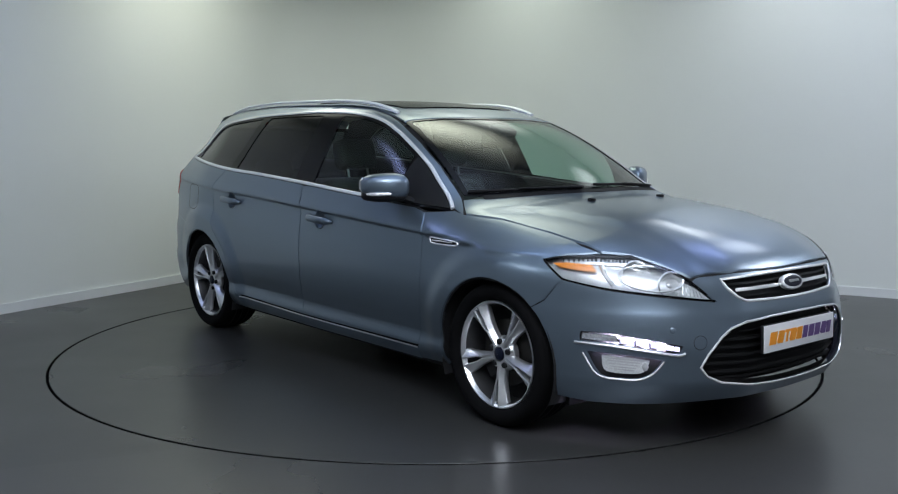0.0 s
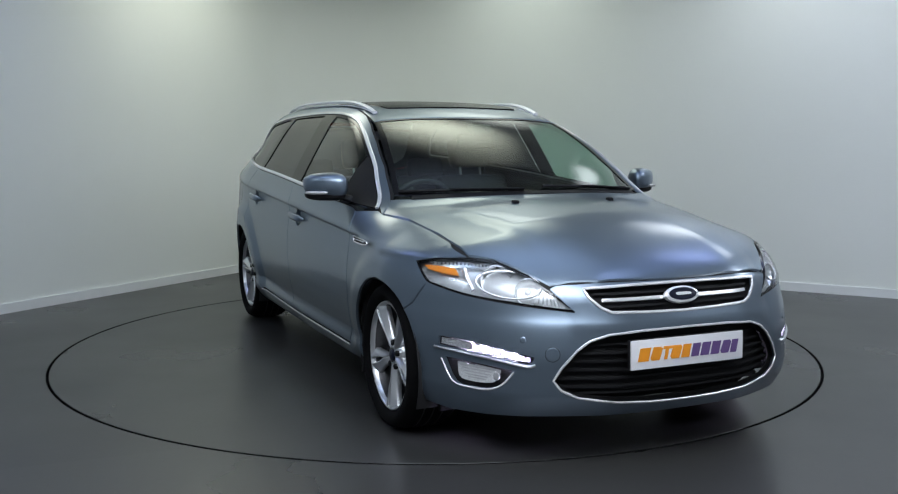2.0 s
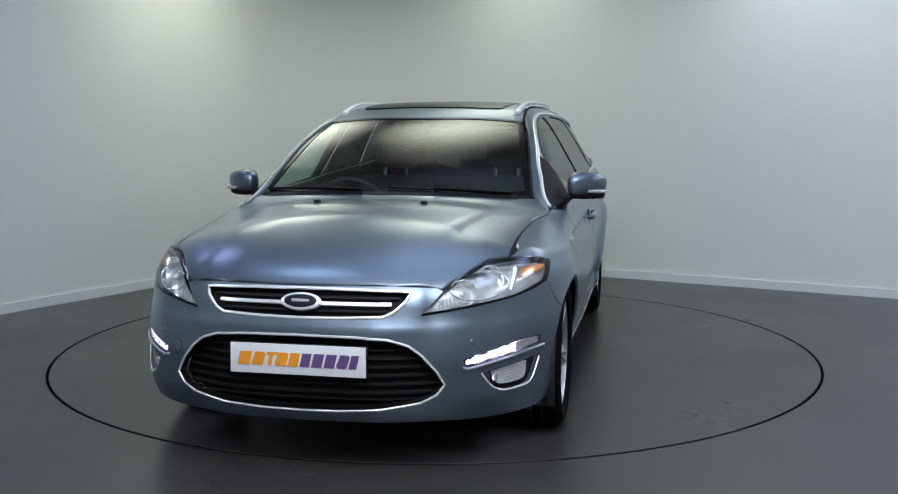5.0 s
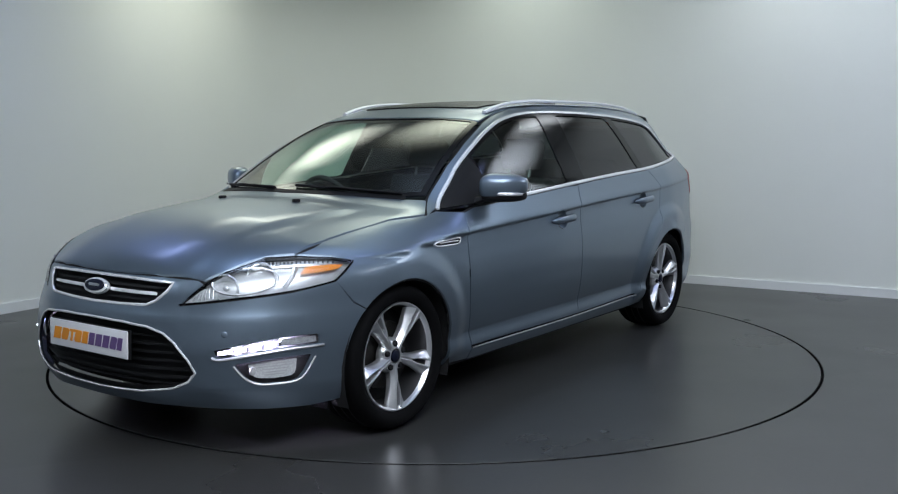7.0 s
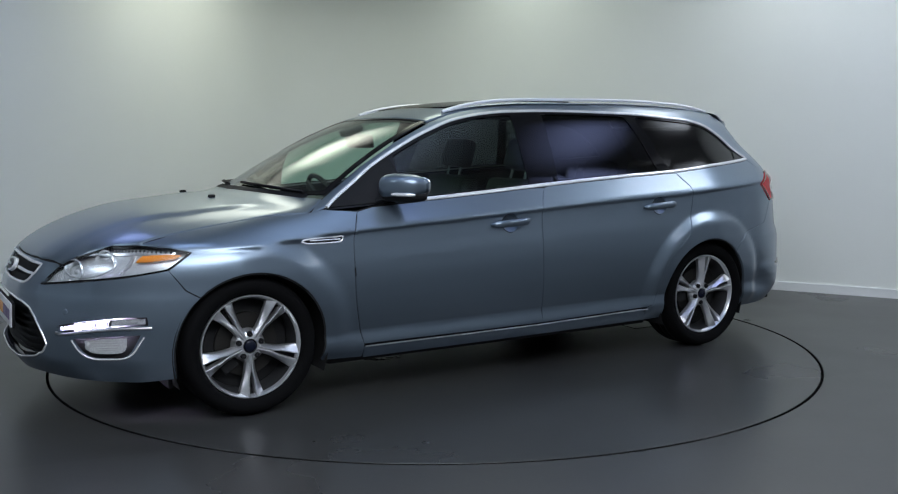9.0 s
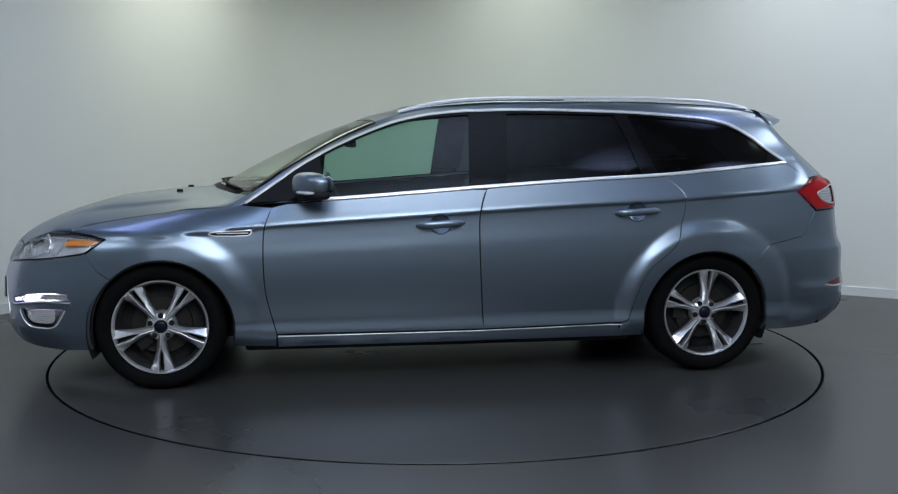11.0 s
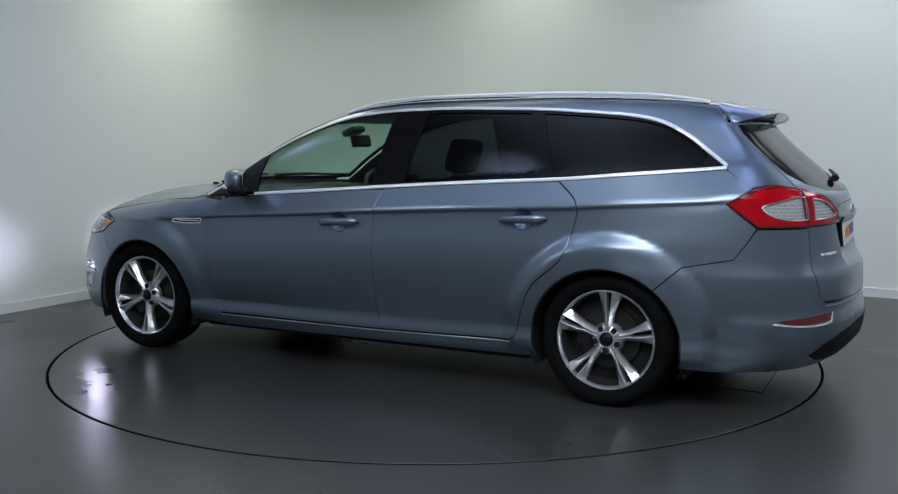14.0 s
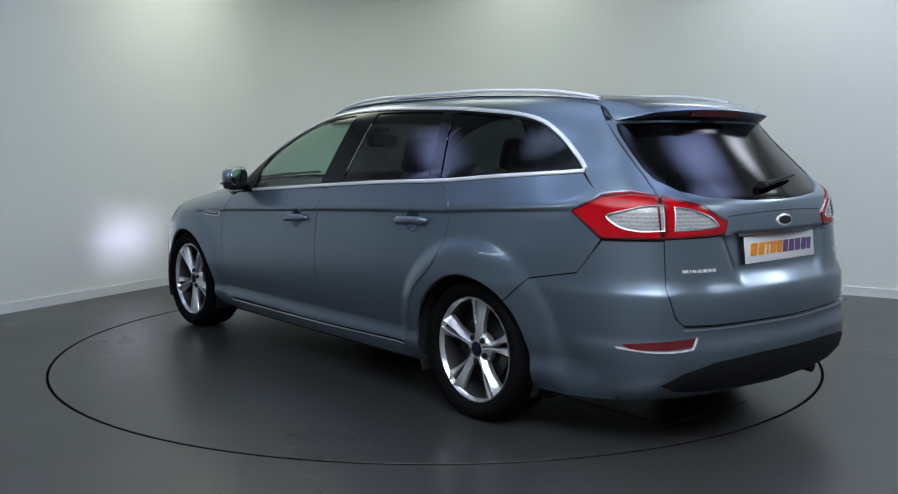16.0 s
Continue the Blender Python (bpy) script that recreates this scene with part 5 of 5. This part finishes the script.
def build_running_gear(car):
    wheel = build_wheel()
    wheel.parent = car
    wheel.scale = (.975,) * 3
    spots = [(1.425, .874, 1, 36), (1.425, -.874, -1, 36), (-1.425, .866, 1, -4), (-1.425, -.866, -1, 10)]
    for i, (x, y, s, a) in enumerate(spots):
        m = pose(x, y, .3168) @ pose(0, 0, 0, 0, 0, 0 if s > 0 else 180) @ pose(0, 0, 0, 0, a, 0)
        if i == 0:
            first = m
        else:
            copy_thing(wheel, m)
    wheel.matrix_basis = first @ Matrix.Diagonal((.975, .975, .975, 1))
    for cx, in ((F_CX,), (R_CX,)):
        for s in (1, -1):
            bm = bmesh.new()
            prev = None
            for i in range(25):
                a = radians(-22 + 224 * i / 24)
                r0 = .366
                p = Vector((cx + r0 * math.cos(a), 0, .30 + r0 * math.sin(a)))
                lip = WIDE(np.array(p.x)) + .015
                row = [bm.verts.new((p.x, float(y) * s, p.z)) for y in (.60, lip - .04)]
                if prev:
                    bm.faces.new((prev[0], row[0], row[1], prev[1]))
                prev = row
            part("arch_liner", bm, LINER, car, "black wheel arch liner")
    for s in (1, -1):
        for x, z in ((1.77, .150), (-1.775, .150)):
            bm = bmesh.new()
            box(bm, (x - .010, .70 * s - .09, z), (x + .010, .70 * s + .09, z + .10), .006)
            part("mud_flap", bm, BLACK, car, "black mud flap")
    bm = bmesh.new()
    box(bm, (-1.02, -.80, .165), (1.02, .80, .245), .02)
    box(bm, (-2.30, -.60, .235), (-1.0, .60, .40), .03)
    box(bm, (1.0, -.60, .20), (1.80, .60, .60), .03)
    box(bm, (1.78, -.40, .225), (2.16, .40, .50), .03)
    box(bm, (1.76, -.62, .212), (2.02, .62, .24), .01)
    box(bm, (-2.15, -.74, .215), (-1.79, .74, .26), .01)
    part("underbody", bm, LINER, car, "black underbody", smooth=False)
    bm = bmesh.new()
    tube(bm, [(-1.9, -.42, .22), (-2.2, -.42, .215), (-2.32, -.42, .205)], .026, 12)
    part("exhaust", bm, DISC, car, "steel exhaust pipe")


def cushion(bm, lo, hi, bevel, m=None):
    box(bm, lo, hi, bevel, m, 3)


def seat(car, x, y):
    bm = bmesh.new()
    cushion(bm, (-.27, -.25, .30), (.27, .25, .46), .06, pose(x + .12, y, 0, 0, -6, 0))
    s = part("front_seat", bm, LEATHER, car, "dark leather front seat with a headrest", angle=60)
    bm = bmesh.new()
    m = pose(x - .16, y, .42, 0, -17, 0)
    cushion(bm, (-.07, -.24, 0), (.06, .24, .62), .055, m)
    cushion(bm, (.02, -.25, .05), (.10, -.16, .50), .04, m)
    cushion(bm, (.02, .16, .05), (.10, .25, .50), .04, m)
    part("seat_back", bm, LEATHER, s, angle=60)
    bm = bmesh.new()
    cushion(bm, (-.05, -.135, .675), (.05, .135, .86), .045, m)
    part("headrest", bm, LEATHER, s, angle=60)
    for q in (-.07, .07):
        bm = bmesh.new()
        tube(bm, [m @ Vector((.0, q, .60)), m @ Vector((.0, q, .70))], .008, 8, up=Vector((0, 1, 0)))
        part("headrest_post", bm, REFLECTOR_GREY, s, "bright steel post")


def build_cabin(car):
    for s in (1, -1):
        seat(car, -.06, .36 * s)
    bm = bmesh.new()
    cushion(bm, (-1.10, -.66, .32), (-.62, .66, .48), .06)
    rear = part("rear_bench", bm, LEATHER, car, "dark leather rear bench with three headrests", angle=60)
    bm = bmesh.new()
    cushion(bm, (-.07, -.66, 0), (.07, .66, .56), .06, pose(-1.12, 0, .44, 0, -20, 0))
    part("bench_back", bm, LEATHER, rear, angle=60)
    for y in (-.42, 0, .42):
        bm = bmesh.new()
        cushion(bm, (-.05, -.13, .56), (.05, .13, .70), .04, pose(-1.12, y, .44, 0, -20, 0))
        part("headrest", bm, LEATHER, rear, angle=60)
    # dashboard
    bm = bmesh.new()
    rows = []
    for y in np.linspace(-.74, .74, 25):
        a = abs(y) / .74
        hood = .022 * math.exp(-((y + .36) / .16) ** 2)
        prof = [(1.15 - .30 * a * a, .955 - .02 * a), (.95 - .12 * a, .955 - .015 * a + hood * .5), (.78, .945 + hood - .02 * a), (.70, .90 + hood * .6), (.68, .78), (.74, .60), (.84, .40)]
        rows.append([bm.verts.new((x, y, z)) for x, z in prof])
    for p, q in zip(rows, rows[1:]):
        for j in range(6):
            bm.faces.new((p[j], q[j], q[j + 1], p[j + 1]))
    bmesh.ops.recalc_face_normals(bm, faces=bm.faces[:])
    dash = part("dashboard", bm, DASH, car, "dark grey soft-touch dashboard", angle=60)
    bm = bmesh.new()
    cushion(bm, (-.30, -.11, .30), (.72, .11, .56), .04)
    part("centre_console", bm, DASH, dash)
    bm = bmesh.new()
    m = pose(.50, -.36, .86, 0, -66, 0)
    r = .185
    rim = [m @ Vector((r * math.cos(a), r * math.sin(a), 0)) for a in [2 * math.pi * i / 36 for i in range(37)]]
    tube(bm, rim, .015, 8)
    wheel = part("steering_wheel", bm, LEATHER, car, "dark leather steering wheel", angle=60)
    bm = bmesh.new()
    cushion(bm, (-.06, -.075, -.05), (.06, .075, .0), .02, m)
    for a in (0, 120, 240):
        cushion(bm, (.03, -.018, -.03), (.178, .018, -.012), .006, m @ pose(0, 0, 0, 0, 0, a + 90))
    part("wheel_boss", bm, DASH, wheel)
    # rear-view mirror
    q = meet("top", [(.52, 0)])[0]
    bm = bmesh.new()
    cushion(bm, (-.020, -.125, -.038), (.012, .125, .038), .016, pose(q[0] - .07, 0, q[2] - .085, 0, 12, 8))
    mir = part("rear_view_mirror", bm, BLACK, car, "black rear-view mirror and sensor box", angle=60)
    bm = bmesh.new()
    cushion(bm, (-.06, -.065, -.05), (.04, .065, -.012), .015, pose(q[0], 0, q[2], 0, 24, 0))
    part("sensor_box", bm, DASH, mir, angle=60)
    # lining
    half = np.array([(.36, 0, 1), (.33, .337, 1), (.30, .54, 1), (0, .52, 1), (-.4, .515, 1), (-1.0, .51, 1), (-1.5, .50, 1), (-1.80, .50, 1), (-1.82, 0, 1)])
    panel("headliner", LINING, car, [sheet("top", [both(half)], .07, -.035, 0, 0)], "pale grey cloth headliner")
    bm = bmesh.new()
    cushion(bm, (-2.15, -.62, .80), (-1.22, .62, .86), .01)
    cushion(bm, (-1.2, -.72, .24), (.9, .72, .28), .01)
    part("cabin_floor", bm, LEATHER, car, "dark carpet and load cover", smooth=False)
    for s in (1, -1):
        loop = on_side([(.86, .90), (.4, BELT(.4) - .02), (0, BELT(0) - .02), (-.6, BELT(-.6) - .02), (-1.1, BELT(-1.1) - .02), (-1.1, .5), (-.9, .30), (0, .29), (.86, .29)])
        panel("door_trim", DASH, car, [sheet("side", [loop], .08, -.06, 0, 0, s)], "dark door trim")


def motions():
    """The deck and the car on it turn together."""
    turn = [(0, -51.6), (.5, -53.11), (1, -56.39), (1.5, -61.02), (2, -67.05), (2.5, -72.85), (3, -78.9), (3.5, -84.78), (4, -90.8), (4.5, -96.68), (5.33, -106.6), (6.17, -116.5), (7, -126.3), (7.5, -132.1),
            (8, -137.9), (8.5, -143.6), (9, -149.42), (9.83, -159.1), (10.67, -168.8), (11.5, -178.6), (12, -184.5), (12.5, -190.35), (13, -196.15), (13.5, -201.85), (14, -207.65), (14.5, -213.4),
            (15, -219.2), (15.5, -224.95), (16, -230.8)]
    for ob in (car, turntable):
        walk(ob, [(t, pose(0, 0, 0, 0, 0, a)) for t, a in turn])


build_room()
turntable = build_turntable()
build_lights()
car = tagged(new("estate_car"), "silver-blue metallic estate car with chrome window trim", "car")
build_body(car)
build_running_gear(car)
build_cabin(car)
for child in car.children:
    child.location += Vector((.075, .019, 0))
motions()
